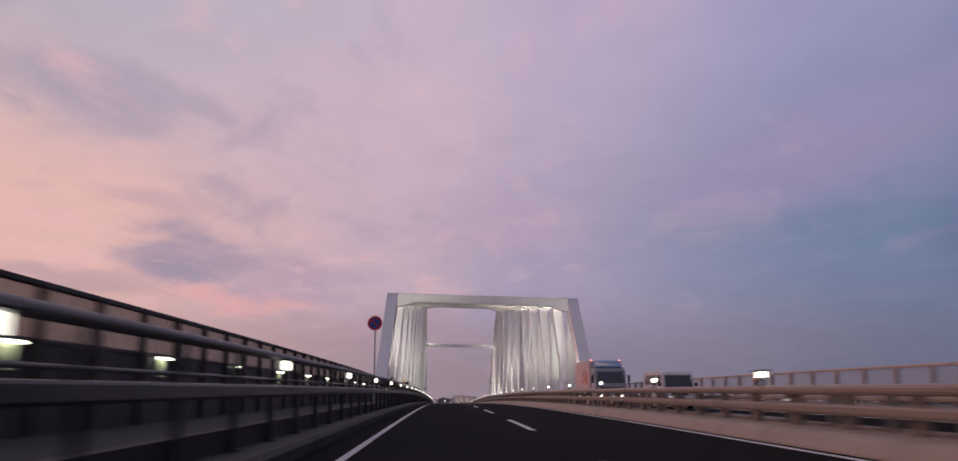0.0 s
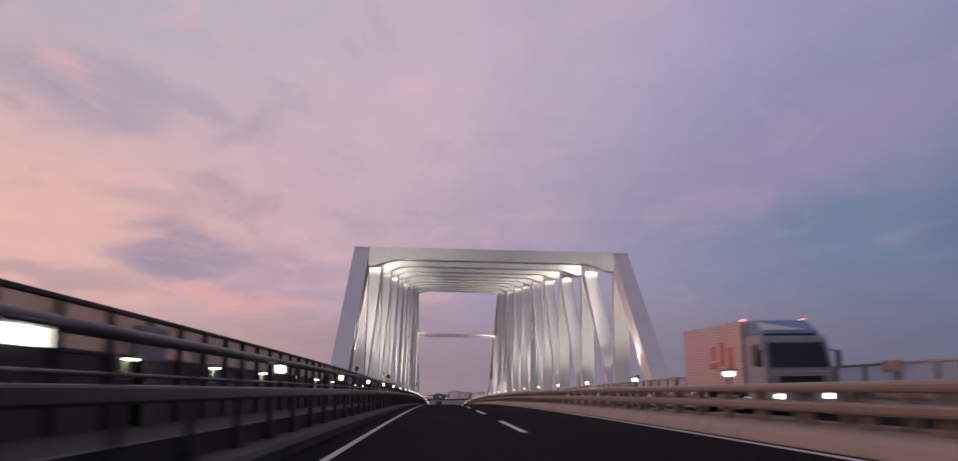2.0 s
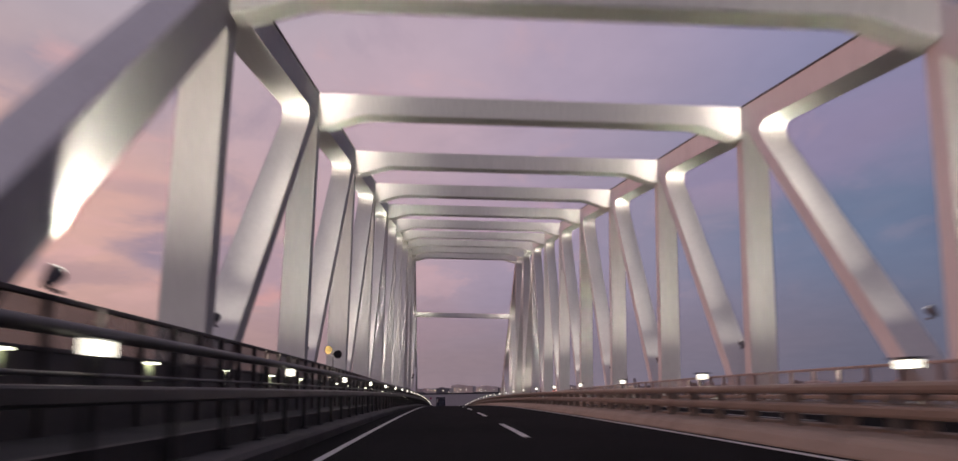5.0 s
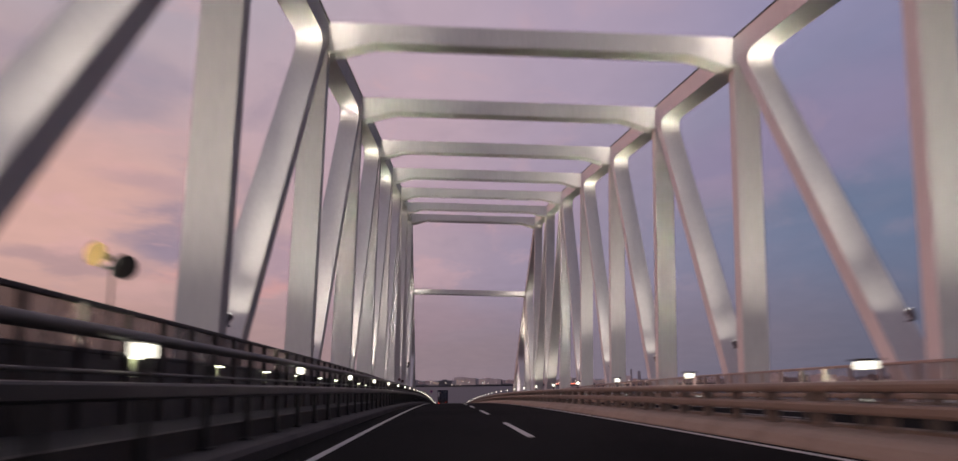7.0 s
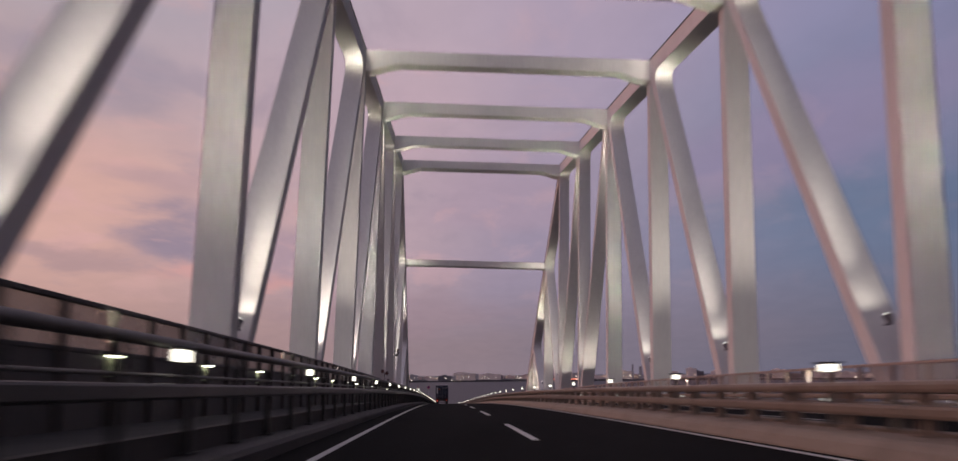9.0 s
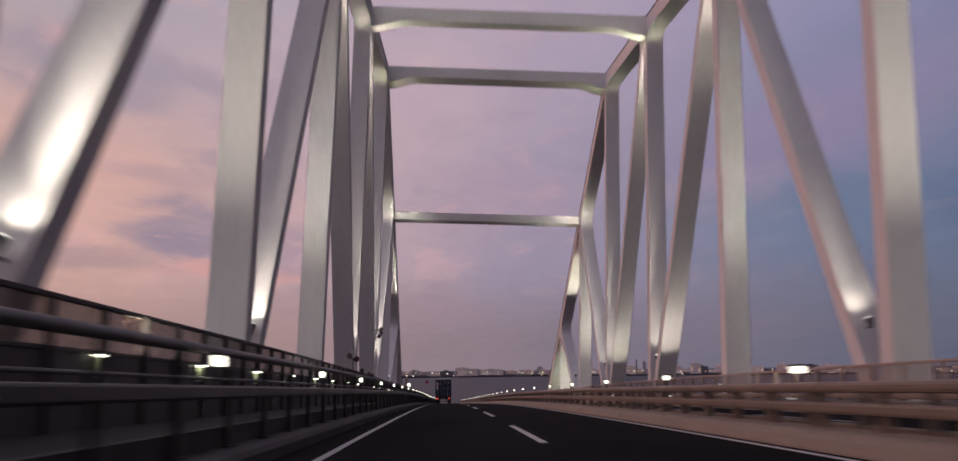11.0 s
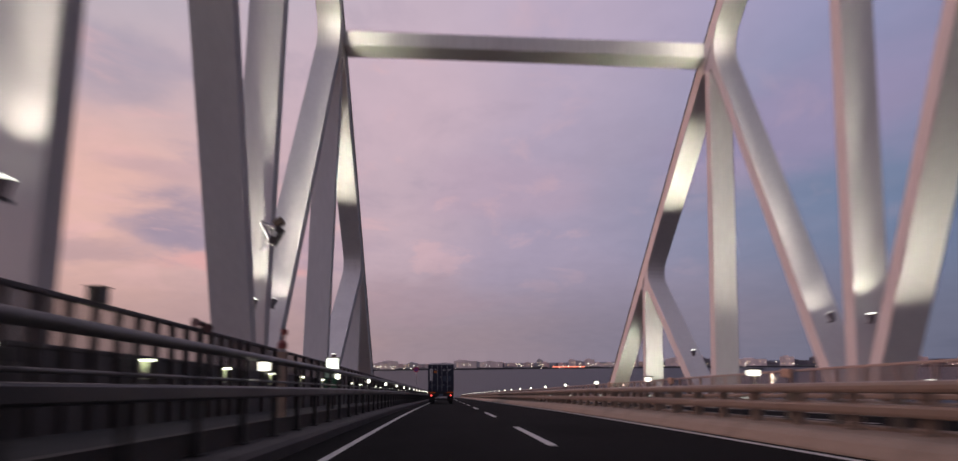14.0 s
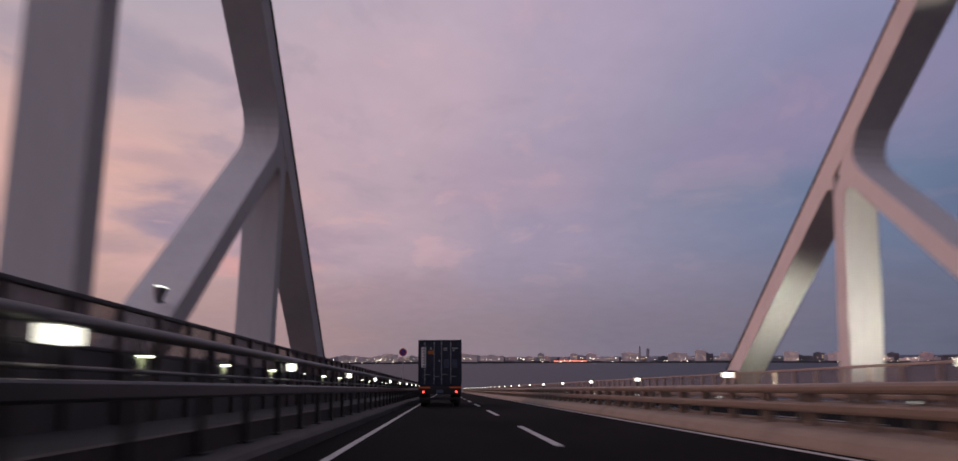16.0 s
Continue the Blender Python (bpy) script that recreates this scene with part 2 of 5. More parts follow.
def mesh_screen(name, colour, open_part):
    """A fine wire screen or tinted sheet that lets part of the light through."""
    m = bpy.data.materials.new(name)
    m.use_nodes = True
    t = m.node_tree
    bsdf = t.nodes["Principled BSDF"]
    bsdf.inputs["Base Color"].default_value = (*colour, 1)
    bsdf.inputs["Roughness"].default_value = 0.5
    clear = node(t, "ShaderNodeBsdfTransparent")
    mix = node(t, "ShaderNodeMixShader")
    n = node(t, "ShaderNodeTexNoise")
    n.inputs["Scale"].default_value = 1.5
    t.links.new(node(t, "ShaderNodeTexCoord").outputs["Object"], n.inputs["Vector"])
    f = math_node(t, "MULTIPLY_ADD", n.outputs["Fac"], 0.16)
    f.node.inputs[2].default_value = 1 - open_part - 0.08
    t.links.new(f, mix.inputs[0])
    t.links.new(clear.outputs[0], mix.inputs[1])
    t.links.new(bsdf.outputs[0], mix.inputs[2])
    t.links.new(mix.outputs[0], t.nodes["Material Output"].inputs[0])
    return m


ASPHALT = material("asphalt", (0.0095, 0.0093, 0.0088), 0.95, 0, 0.35, 60, 0.2, 0.35, 0.5, 180, 0.05, stretch=(1, 0.25, 1))
LINE = material("line_paint", (0.60, 0.59, 0.55), 0.6, 0, 0.2, 30, 0.12, 2.0, 0.2, 120)
CONCRETE = material("concrete", (0.325, 0.255, 0.193), 0.85, 0, 0.16, 14, 0.16, 0.7, 0.35, 60)
# far darker than the median concrete: the dimness low on the left is in the colour
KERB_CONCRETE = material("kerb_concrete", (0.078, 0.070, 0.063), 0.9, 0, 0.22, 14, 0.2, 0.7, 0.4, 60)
WHITE_STEEL = material("white_steel_paint", (0.70, 0.69, 0.665), 0.72, 0, 0.04, 5, 0.06, 0.35, 0.0, 30, 0.15, stretch=(1, 1, 0.25))
BROWN_STEEL = material("brown_steel_paint", (0.235, 0.187, 0.145), 0.45, 0.0, 0.12, 9, 0.12, 0.8, 0.06, 40)
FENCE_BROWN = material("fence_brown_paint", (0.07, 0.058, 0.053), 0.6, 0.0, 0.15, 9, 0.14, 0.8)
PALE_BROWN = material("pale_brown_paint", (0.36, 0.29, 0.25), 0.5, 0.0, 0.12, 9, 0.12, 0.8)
# kept nearly black, to carry the dimness of the left guard rail
GREY_STEEL = material("dark_grey_steel", (0.024, 0.0235, 0.022), 0.4, 0.2, 0.12, 9, 0.14, 0.8, 0.06, 40)
# paler copy for the pipes: sky light on their tops is put into the tone
PIPE_STEEL = material("sky_lit_pipe", (0.15, 0.145, 0.135), 0.5, 0.1, 0.15, 9, 0.2, 0.8, 0.06, 40)
DARK_STEEL = material("dark_steel_paint", (0.030, 0.027, 0.027), 0.45, 0.0, 0.15, 9, 0.14, 0.8, 0.06, 40)
RUBBER = material("tyre_rubber", (0.016, 0.016, 0.017), 0.8, 0, 0.2, 20, 0.1, 3)
FOOTWAY = material("footway_surface", (0.033, 0.031, 0.029), 0.9, 0, 0.2, 30, 0.12, 0.8, 0.3, 90)
SCREEN_LEFT = mesh_screen("screen_left", (0.22, 0.155, 0.125), 0.43)
SCREEN_CLEAR = mesh_screen("screen_clear", (0.24, 0.19, 0.16), 0.66)
SCREEN_RIGHT = mesh_screen("screen_right", (0.30, 0.24, 0.21), 0.78)
LAMP_GLOW = glow("lamp_glow", (1.0, 0.95, 0.84), 3.2)
FOOT_GLOW = glow("foot_lamp_glow", (1.0, 0.99, 0.8), 5.5)
FLOOD_GLOW = glow("flood_glow", (1.0, 0.97, 0.9), 3.0)
TAIL_GLOW = glow("tail_glow", (1.0, 0.06, 0.05), 5.0)
HEAD_GLOW = glow("headlight_glow", (1.0, 0.93, 0.72), 7.0)

# ---------------------------------------------------------------- the line of the road
SLOPE, CREST, STRAIGHT = -0.00017, 5640.0, 282.0


def road_z(y):
    """The height of the road: over the crest of the bridge, then evenly down."""
    if y <= STRAIGHT:
        return SLOPE * y - y * y / (2 * CREST)
    return road_z(STRAIGHT) + (y - STRAIGHT) * (SLOPE - STRAIGHT / CREST)


def at(x, y, h=0.0):
    return Vector((x, y, road_z(y) + h))


BAY = 17.5  # one panel of the truss
STEP = BAY / 8
FIRST = 108.5  # the first top joint
START, END = FIRST - BAY * 8, FIRST + BAY * 26


def part(name, bm, mat, parent, label="", smooth=False):
    me = bpy.data.meshes.new(name)
    bmesh.ops.recalc_face_normals(bm, faces=bm.faces)
    if smooth:
        for f in bm.faces:
            f.smooth = True
    bm.to_mesh(me)
    bm.free()
    me.materials.append(mat)
    ob = new(name, me)
    if parent is not None:
        ob.parent = parent
        ob.matrix_parent_inverse = Matrix.Translation(-parent.location) if not parent.parent else parent.matrix_world.inverted()
    if label:
        ob["label"] = label
    return ob


def thing(name, place, label, category, group="", kind=""):
    ob = new(name)
    ob.empty_display_size = 0.3
    ob.location = place
    ob.matrix_world = Matrix.Translation(place)
    return tagged(ob, label, category, group, kind)


def add_box(bm, x0, x1, y0, y1, z0, z1, bevel=0.0):
    m = Matrix.LocRotScale(((x0 + x1) / 2, (y0 + y1) / 2, (z0 + z1) / 2), None, (abs(x1 - x0), abs(y1 - y0), abs(z1 - z0)))
    made = bmesh.ops.create_cube(bm, size=1, matrix=m)
    if bevel:
        edges = list({e for v in made["verts"] for e in v.link_edges})
        bmesh.ops.bevel(bm, geom=edges, offset=bevel, segments=2, affect="EDGES", profile=0.6)
    return bm


def box(x0, x1, y0, y1, z0, z1, bevel=0.0):
    return add_box(bmesh.new(), x0, x1, y0, y1, z0, z1, bevel)


def add_rod(bm, a, b, radius, sides=10, radius2=None):
    a, b = Vector(a), Vector(b)
    m = Matrix.Translation((a + b) / 2) @ (b - a).to_track_quat("Z", "Y").to_matrix().to_4x4()
    bmesh.ops.create_cone(bm, cap_ends=True, segments=sides, radius1=radius, radius2=radius if radius2 is None else radius2, depth=(b - a).length, matrix=m)
    return bm


def rod(a, b, radius, sides=10, radius2=None):
    return add_rod(bmesh.new(), a, b, radius, sides, radius2)


def stations(y0, y1, step=BAY / 4):
    n = max(1, round((y1 - y0) / step))
    return [y0 + (y1 - y0) * i / n for i in range(n + 1)]


def loft(bm, section, y0, y1, step=BAY / 4, closed=True):
    """Draw a section, points (x, height over the road), along the road."""
    rings = [[bm.verts.new(at(x, y, h)) for x, h in section] for y in stations(y0, y1, step)]
    n = len(section)
    for a, b in zip(rings, rings[1:]):
        for i in range(n if closed else n - 1):
            bm.faces.new((a[i], a[(i + 1) % n], b[(i + 1) % n], b[i]))
    if closed:
        bm.faces.new(rings[0])
        bm.faces.new(rings[-1][::-1])
    return bm


def rect(x0, x1, h0, h1):
    return [(x0, h0), (x1, h0), (x1, h1), (x0, h1)]


def ring(x, h, rx, rh=None, sides=12):
    rh = rh or rx
    return [(x + rx * math.cos(2 * math.pi * i / sides), h + rh * math.sin(2 * math.pi * i / sides)) for i in range(sides)]


def rounded(x0, x1, h0, h1, r):
    pts = []
    for cx, ch, a in ((x1 - r, h1 - r, 0), (x0 + r, h1 - r, 90), (x0 + r, h0 + r, 180), (x1 - r, h0 + r, 270)):
        pts += [(cx + r * math.cos(radians(a + b)), ch + r * math.sin(radians(a + b))) for b in (0, 45, 90)]
    return pts


# ---------------------------------------------------------------- deck, roads, kerbs
def setting(name, bm, mat, label, category, smooth=False):
    return tagged(part(name, bm, mat, None, smooth=smooth), label, category, kind="structure")


LEFT_LINE, DASH, RIGHT_LINE = -1.78, 1.82, 5.27
INNER_L, INNER_R, MEMBER = -6.95, 15.84, 1.4

setting("road", loft(bmesh.new(), rect(-2.47, 5.52, -0.25, 0.0), START, END), ASPHALT, "dark worn asphalt carriageway of the bridge", "road")
setting("road_opposite", loft(bmesh.new(), rect(7.75, 14.0, -0.25, 0.0), START, END), ASPHALT, "dark asphalt carriageway for the oncoming traffic", "road")
setting("deck", loft(bmesh.new(), [(-8.9, -0.26), (17.9, -0.26), (17.9, -1.6), (13.5, -3.2), (-4.0, -3.2), (-8.9, -1.6)], START, END), DARK_STEEL, "dark steel deck under the carriageways", "bridge deck")
setting("kerb_left", loft(bmesh.new(), [(-3.2, -0.2), (-2.47, -0.2), (-2.45, 0.16), (-2.52, 0.22), (-3.02, 0.235), (-3.04, 0.5), (-3.2, 0.5)], START, END), KERB_CONCRETE, "dark grey concrete kerb under the guard rail", "kerb")
setting("kerb_median", loft(bmesh.new(), [(5.5, -0.2), (5.56, 0.03), (5.66, 0.17), (5.76, 0.235), (5.86, 0.265), (6.5, 0.28), (6.52, -0.2)], START, END), CONCRETE, "brownish concrete kerb of the median", "kerb")
setting("kerb_opposite", loft(bmesh.new(), [(7.0, -0.2), (7.02, 0.28), (7.38, 0.28), (7.46, 0.26), (7.73, 0.03), (7.75, -0.2)], START, END), CONCRETE, "brownish concrete kerb along the far carriageway", "kerb")
setting("median", loft(bmesh.new(), rect(6.522, 6.998, -0.24, -0.1), START, END), DARK_STEEL, "dark sunken gap between the two median kerbs", "median strip")
setting("kerb_right", loft(bmesh.new(), [(14.0, -0.2), (14.02, 0.16), (14.1, 0.22), (17.8, 0.24), (17.8, -0.2)], START, END), CONCRETE, "concrete edge strip beyond the far carriageway", "kerb")
setting("pavement", loft(bmesh.new(), rect(-8.8, -3.2, -0.2, 0.32), START, END), FOOTWAY, "dark raised footway beside the carriageway", "footway")
for name, x, w in (("edge_line_left", LEFT_LINE, 0.13), ("edge_line_right", RIGHT_LINE, 0.13), ("edge_line_opposite", 8.15, 0.15), ("edge_line_far", 13.6, 0.15)):
    setting(name, loft(bmesh.new(), rect(x - w / 2, x + w / 2, -0.1, 0.005), START, END), LINE, "worn white edge line on the asphalt", "road marking")


def lane_dashes(x, y0, group):
    n = 0
    y = y0
    while y < END - 8:
        bm = loft(bmesh.new(), rect(x - 0.075, x + 0.075, -0.1, 0.005), y, y + 7.45)
        tagged(part("lane_dash", bm, LINE, None), "white painted lane dash on the asphalt", "road marking", group)
        y += 16.35
        n += 1


lane_dashes(DASH, 20.09 - 16.35 * 3, "dashes of the near carriageway")
lane_dashes(10.9, 10.0 - 16.35 * 2, "dashes of the far carriageway")

# ---------------------------------------------------------------- the truss
SWAY = 0.032  # the deck falls across by this much against the truss


def joint_height(k):
    return 14.27 + 2.232 * k if k <= 9 else 23.03 - 11.86 * (k - 10)


def joint(k):
    return FIRST + BAY * k


def truss_at(x, s, h):
    return Vector((x + SWAY * h, s, road_z(s) + h - SWAY * x))


def plate(poly, x0, x1, bm=None):
    """A figure in the truss's plane, points (distance, height), with a width across."""
    bm = bm or bmesh.new()
    a = [bm.verts.new(truss_at(x0, s, h)) for s, h in poly]
    b = [bm.verts.new(truss_at(x1, s, h)) for s, h in poly]
    bm.faces.new(a)
    bm.faces.new(b[::-1])
    n = len(poly)
    for i in range(n):
        bm.faces.new((a[i], b[i], b[(i + 1) % n], a[(i + 1) % n]))
    return bm


def strip(a, b, off0, off1):
    """A bar between two points of the truss's plane; off0, off1: its edges to the left of the way from a to b."""
    a, b = Vector(a), Vector(b)
    d = (b - a).normalized()
    n = Vector((-d.y, d.x))
    return [tuple(a + n * off0), tuple(b + n * off0), tuple(b + n * off1), tuple(a + n * off1)]


def cross_point(p, d, q, e):
    det = d.x * -e.y + e.x * d.y
    r = q - p
    return p + d * ((r.x * -e.y + e.x * r.y) / det)


def fillet(p, d1, d2, size1, size2=None, steps=7):
    size2 = size2 or size1
    a, b = p + d1 * size1, p + d2 * size2
    pts = [tuple(p - (d1 + d2) * 0.05)]
    for i in range(steps + 1):
        u = i / steps
        pts.append(tuple(a * (1 - u) ** 2 + p * (2 * u * (1 - u)) + b * u * u))
    return pts


CHORD_DEEP, RAKE_DEEP = 1.28, 1.17
POST_SHIFT = {10: -0.8, 11: -1.3}


def build_truss():
    top = thing("bridge_truss", at(5.6, FIRST, 0), "white painted steel through truss lit from below, rising over the road", "bridge", kind="structure")
    for x0, x1 in ((INNER_L, INNER_L - MEMBER), (INNER_R, INNER_R + MEMBER)):
        s = 1 if x1 > x0 else -1
        inset = lambda d: (x0 + s * d, x1 - s * d)
        T = [Vector((joint(k), joint_height(k))) for k in range(12)]
        foot = Vector((joint(12) + 0.75, -1.2))
        # top chord, bay by bay
        for k in range(9):
            a, b = T[k], T[k + 1]
            part("top_chord", plate([(a.x, a.y), (b.x, b.y), (b.x, b.y - CHORD_DEEP), (a.x, a.y - CHORD_DEEP)], *inset(0)), WHITE_STEEL, top)
        ends = [T[9], T[10], T[11], foot]
        for a, b in zip(ends, ends[1:]):
            part("raking_chord", plate(strip(a, b, 0, -RAKE_DEEP), *inset(0)), WHITE_STEEL, top)
        # the raking end post at the head of the truss
        low = Vector((joint(-1) + 0.8, -0.6))
        part("end_post", plate(strip(low, Vector((T[0].x + 0.15, T[0].y)), 0.0, -1.5), *inset(0.004)), WHITE_STEEL, top)
        # dark seam along the upper inner edge
        line = [Vector((joint(0), joint_height(0)))] + T[1:10] + [T[10], T[11], foot]
        bm = bmesh.new()
        for a, b in zip(line, line[1:]):
            add_rod(bm, truss_at(x0, a.x, a.y + 0.02), truss_at(x0, b.x, b.y + 0.02), 0.06, 6)
        part("edge_cable", bm, DARK_STEEL, top, "thin dark cable along the edge")
        for k in range(12):
            n, h = T[k].x, T[k].y
            flat = k <= 9
            v0 = n - 0.1 + POST_SHIFT.get(k, 0.0)
            v1 = v0 + 0.88
            head = h - 0.7 if flat else h - 0.9
            part("post", plate([(v0, -0.6), (v1, -0.6), (v1, head - (0 if flat else 1.0)), (v0, head)], *inset(0.007)), WHITE_STEEL, top)
            # slopes of the chords at both sides of the joint
            before = (T[k] - T[k - 1]).normalized() if k else Vector((low - T[0])).normalized() * -1
            after = (T[k + 1] - T[k]).normalized() if k < 11 else (foot - T[11]).normalized()
            deep_b = CHORD_DEEP if k <= 9 else RAKE_DEEP / abs(before.x)
            deep_a = CHORD_DEEP if k < 9 else RAKE_DEEP / abs(after.x)
            pb, pa = Vector((n, h - deep_b)), Vector((n, h - deep_a))
            diagonals = []
            if 1 <= k <= 7 or k >= 10:
                diagonals.append((Vector((joint(k - 1) + 0.85, -0.6)), Vector((n + (0.1 if flat else -0.4), h - 0.3))))
            if k in (7, 8):
                diagonals.append((Vector((joint(k + 1) + 0.1, -0.6)), Vector((n + 1.0, h - 0.3))))
            for a, b in diagonals:
                d = (b - a).normalized()
                end = b - d * (0.6 if flat else 0.9)
                part("diagonal", plate(strip(a, end, 0.46, -0.3), *inset(0.012)), WHITE_STEEL, top)
                nrm = Vector((-d.y, d.x))
                near, far = a + nrm * 0.46, a - nrm * 0.3  # edges towards smaller and larger distance
                if a.x < b.x:
                    c = cross_point(pb, before, near, d)
                    part("knee", plate(fillet(c, -before, -d, 1.9, 1.9), *inset(0.018)), WHITE_STEEL, top)
                    c = cross_point(far, d, Vector((v0, 0)), Vector((0, 1)))
                    part("crotch", plate(fillet(c, -d, Vector((0, -1)), 1.1), *inset(0.022)), WHITE_STEEL, top)
                else:
                    c = cross_point(pa, after, far, d)
                    part("knee", plate(fillet(c, after, -d, 1.7, 1.7), *inset(0.018)), WHITE_STEEL, top)
                    c = cross_point(near, d, Vector((v1, 0)), Vector((0, 1)))
                    part("crotch", plate(fillet(c, -d, Vector((0, -1)), 1.1), *inset(0.022)), WHITE_STEEL, top)
            if k in (0, 8, 9):
                c = cross_point(pb, before, Vector((v0, 0)), Vector((0, 1)))
                if k:
                    part("knee", plate(fillet(c, -before, Vector((0, -1)), 1.3, 1.1), *inset(0.02)), WHITE_STEEL, top)
            if 0 <= k <= 6 or k == 9:
                c = cross_point(pa, after, Vector((v1, 0)), Vector((0, 1)))
                part("knee", plate(fillet(c, after, Vector((0, -1)), 1.1, 0.9), *inset(0.02)), WHITE_STEEL, top)
            if k >= 10:
                c = cross_point(Vector((n, h - deep_a)), after, Vector((v1, 0)), Vector((0, 1)))
                part("crotch", plate(fillet(c, after, Vector((0, -1)), 1.3, 1.0), *inset(0.02)), WHITE_STEEL, top)
    # cross beams, haunched at both ends
    for k in range(11):
        h, n = joint_height(k), joint(k)
        deep, haunch, reach = 1.09, 1.75, 2.9
        if k == 10:
            deep, haunch, reach = 0.9, 0.95, 1.0
        top_z, x0, x1 = h - 0.01, INNER_L + 0.003, INNER_R - 0.003
        low_side = [(x0, top_z - haunch)]
        for i in range(1, 9):
            u = i / 8
            low_side.append((x0 + reach * u, top_z - haunch + (haunch - deep) * (u * u * (3 - 2 * u))))
        low_side += [(x0 + x1 - x, z) for x, z in reversed(low_side)]
        outline = [(x0, top_z)] + low_side + [(x1, top_z)]
        bm = bmesh.new()
        a = [bm.verts.new(truss_at(x, n - 0.2, z)) for x, z in outline]
        b = [bm.verts.new(truss_at(x, n + (1.7 if k >= 9 else 0.95), z)) for x, z in outline]
        bm.faces.new(a)
        bm.faces.new(b[::-1])
        for i in range(len(outline)):
            j = (i + 1) % len(outline)
            bm.faces.new((a[i], b[i], b[j], a[j]))
        part("cross_beam", bm, WHITE_STEEL, top)
    return top


build_truss()
# ---------------------------------------------------------------- floodlights at the feet of the truss
MID_GREY = material("mid_grey_paint", (0.13, 0.13, 0.14), 0.55)


def spot(place, aim, power, angle, colour=(1.0, 0.90, 0.83)):
    data = bpy.data.lights.new("flood", "SPOT")
    data.energy, data.color, data.spot_size, data.spot_blend, data.shadow_soft_size = power, colour, radians(angle), 1.0, 0.1
    lamp = new("flood_beam", data)
    lamp.matrix_world = look(place, aim)
    return lamp


def floodlight(place, aim, side):
    """A round floodlight on a short bracket, its mouth turned up along the steel."""
    p, d = Vector(place), (Vector(aim) - Vector(place)).normalized()
    ob = thing("floodlight", p, "small grey floodlight on a bracket, shining up the steel", "floodlight", "floodlights of the truss")
    part("housing", add_rod(rod(p - d * 0.22, p + d * 0.08, 0.1, 12, 0.17), p - d * 0.3, p - d * 0.2, 0.06, 10), MID_GREY, ob, smooth=False)
    part("lens", add_rod(rod(p + d * 0.085, p + d * 0.11, 0.165, 12, 0.15), p + d * 0.11, p + d * 0.13, 0.14, 12, 0.06), FLOOD_GLOW, ob, "bright white lens")
    part("bracket", add_box(bmesh.new(), p.x - 0.03, p.x + 0.03, p.y - 0.02, p.y + 0.3, p.z - 0.28, p.z - 0.22), MID_GREY, ob)
    return ob


def beam_of(here, goal, *cones):
    """A floodlight's beam, from its tight core to the soft spill: power and angle of each."""
    start = here + (goal - here).normalized() * 0.3
    for power, angle in cones:
        spot(start, goal, power, angle)


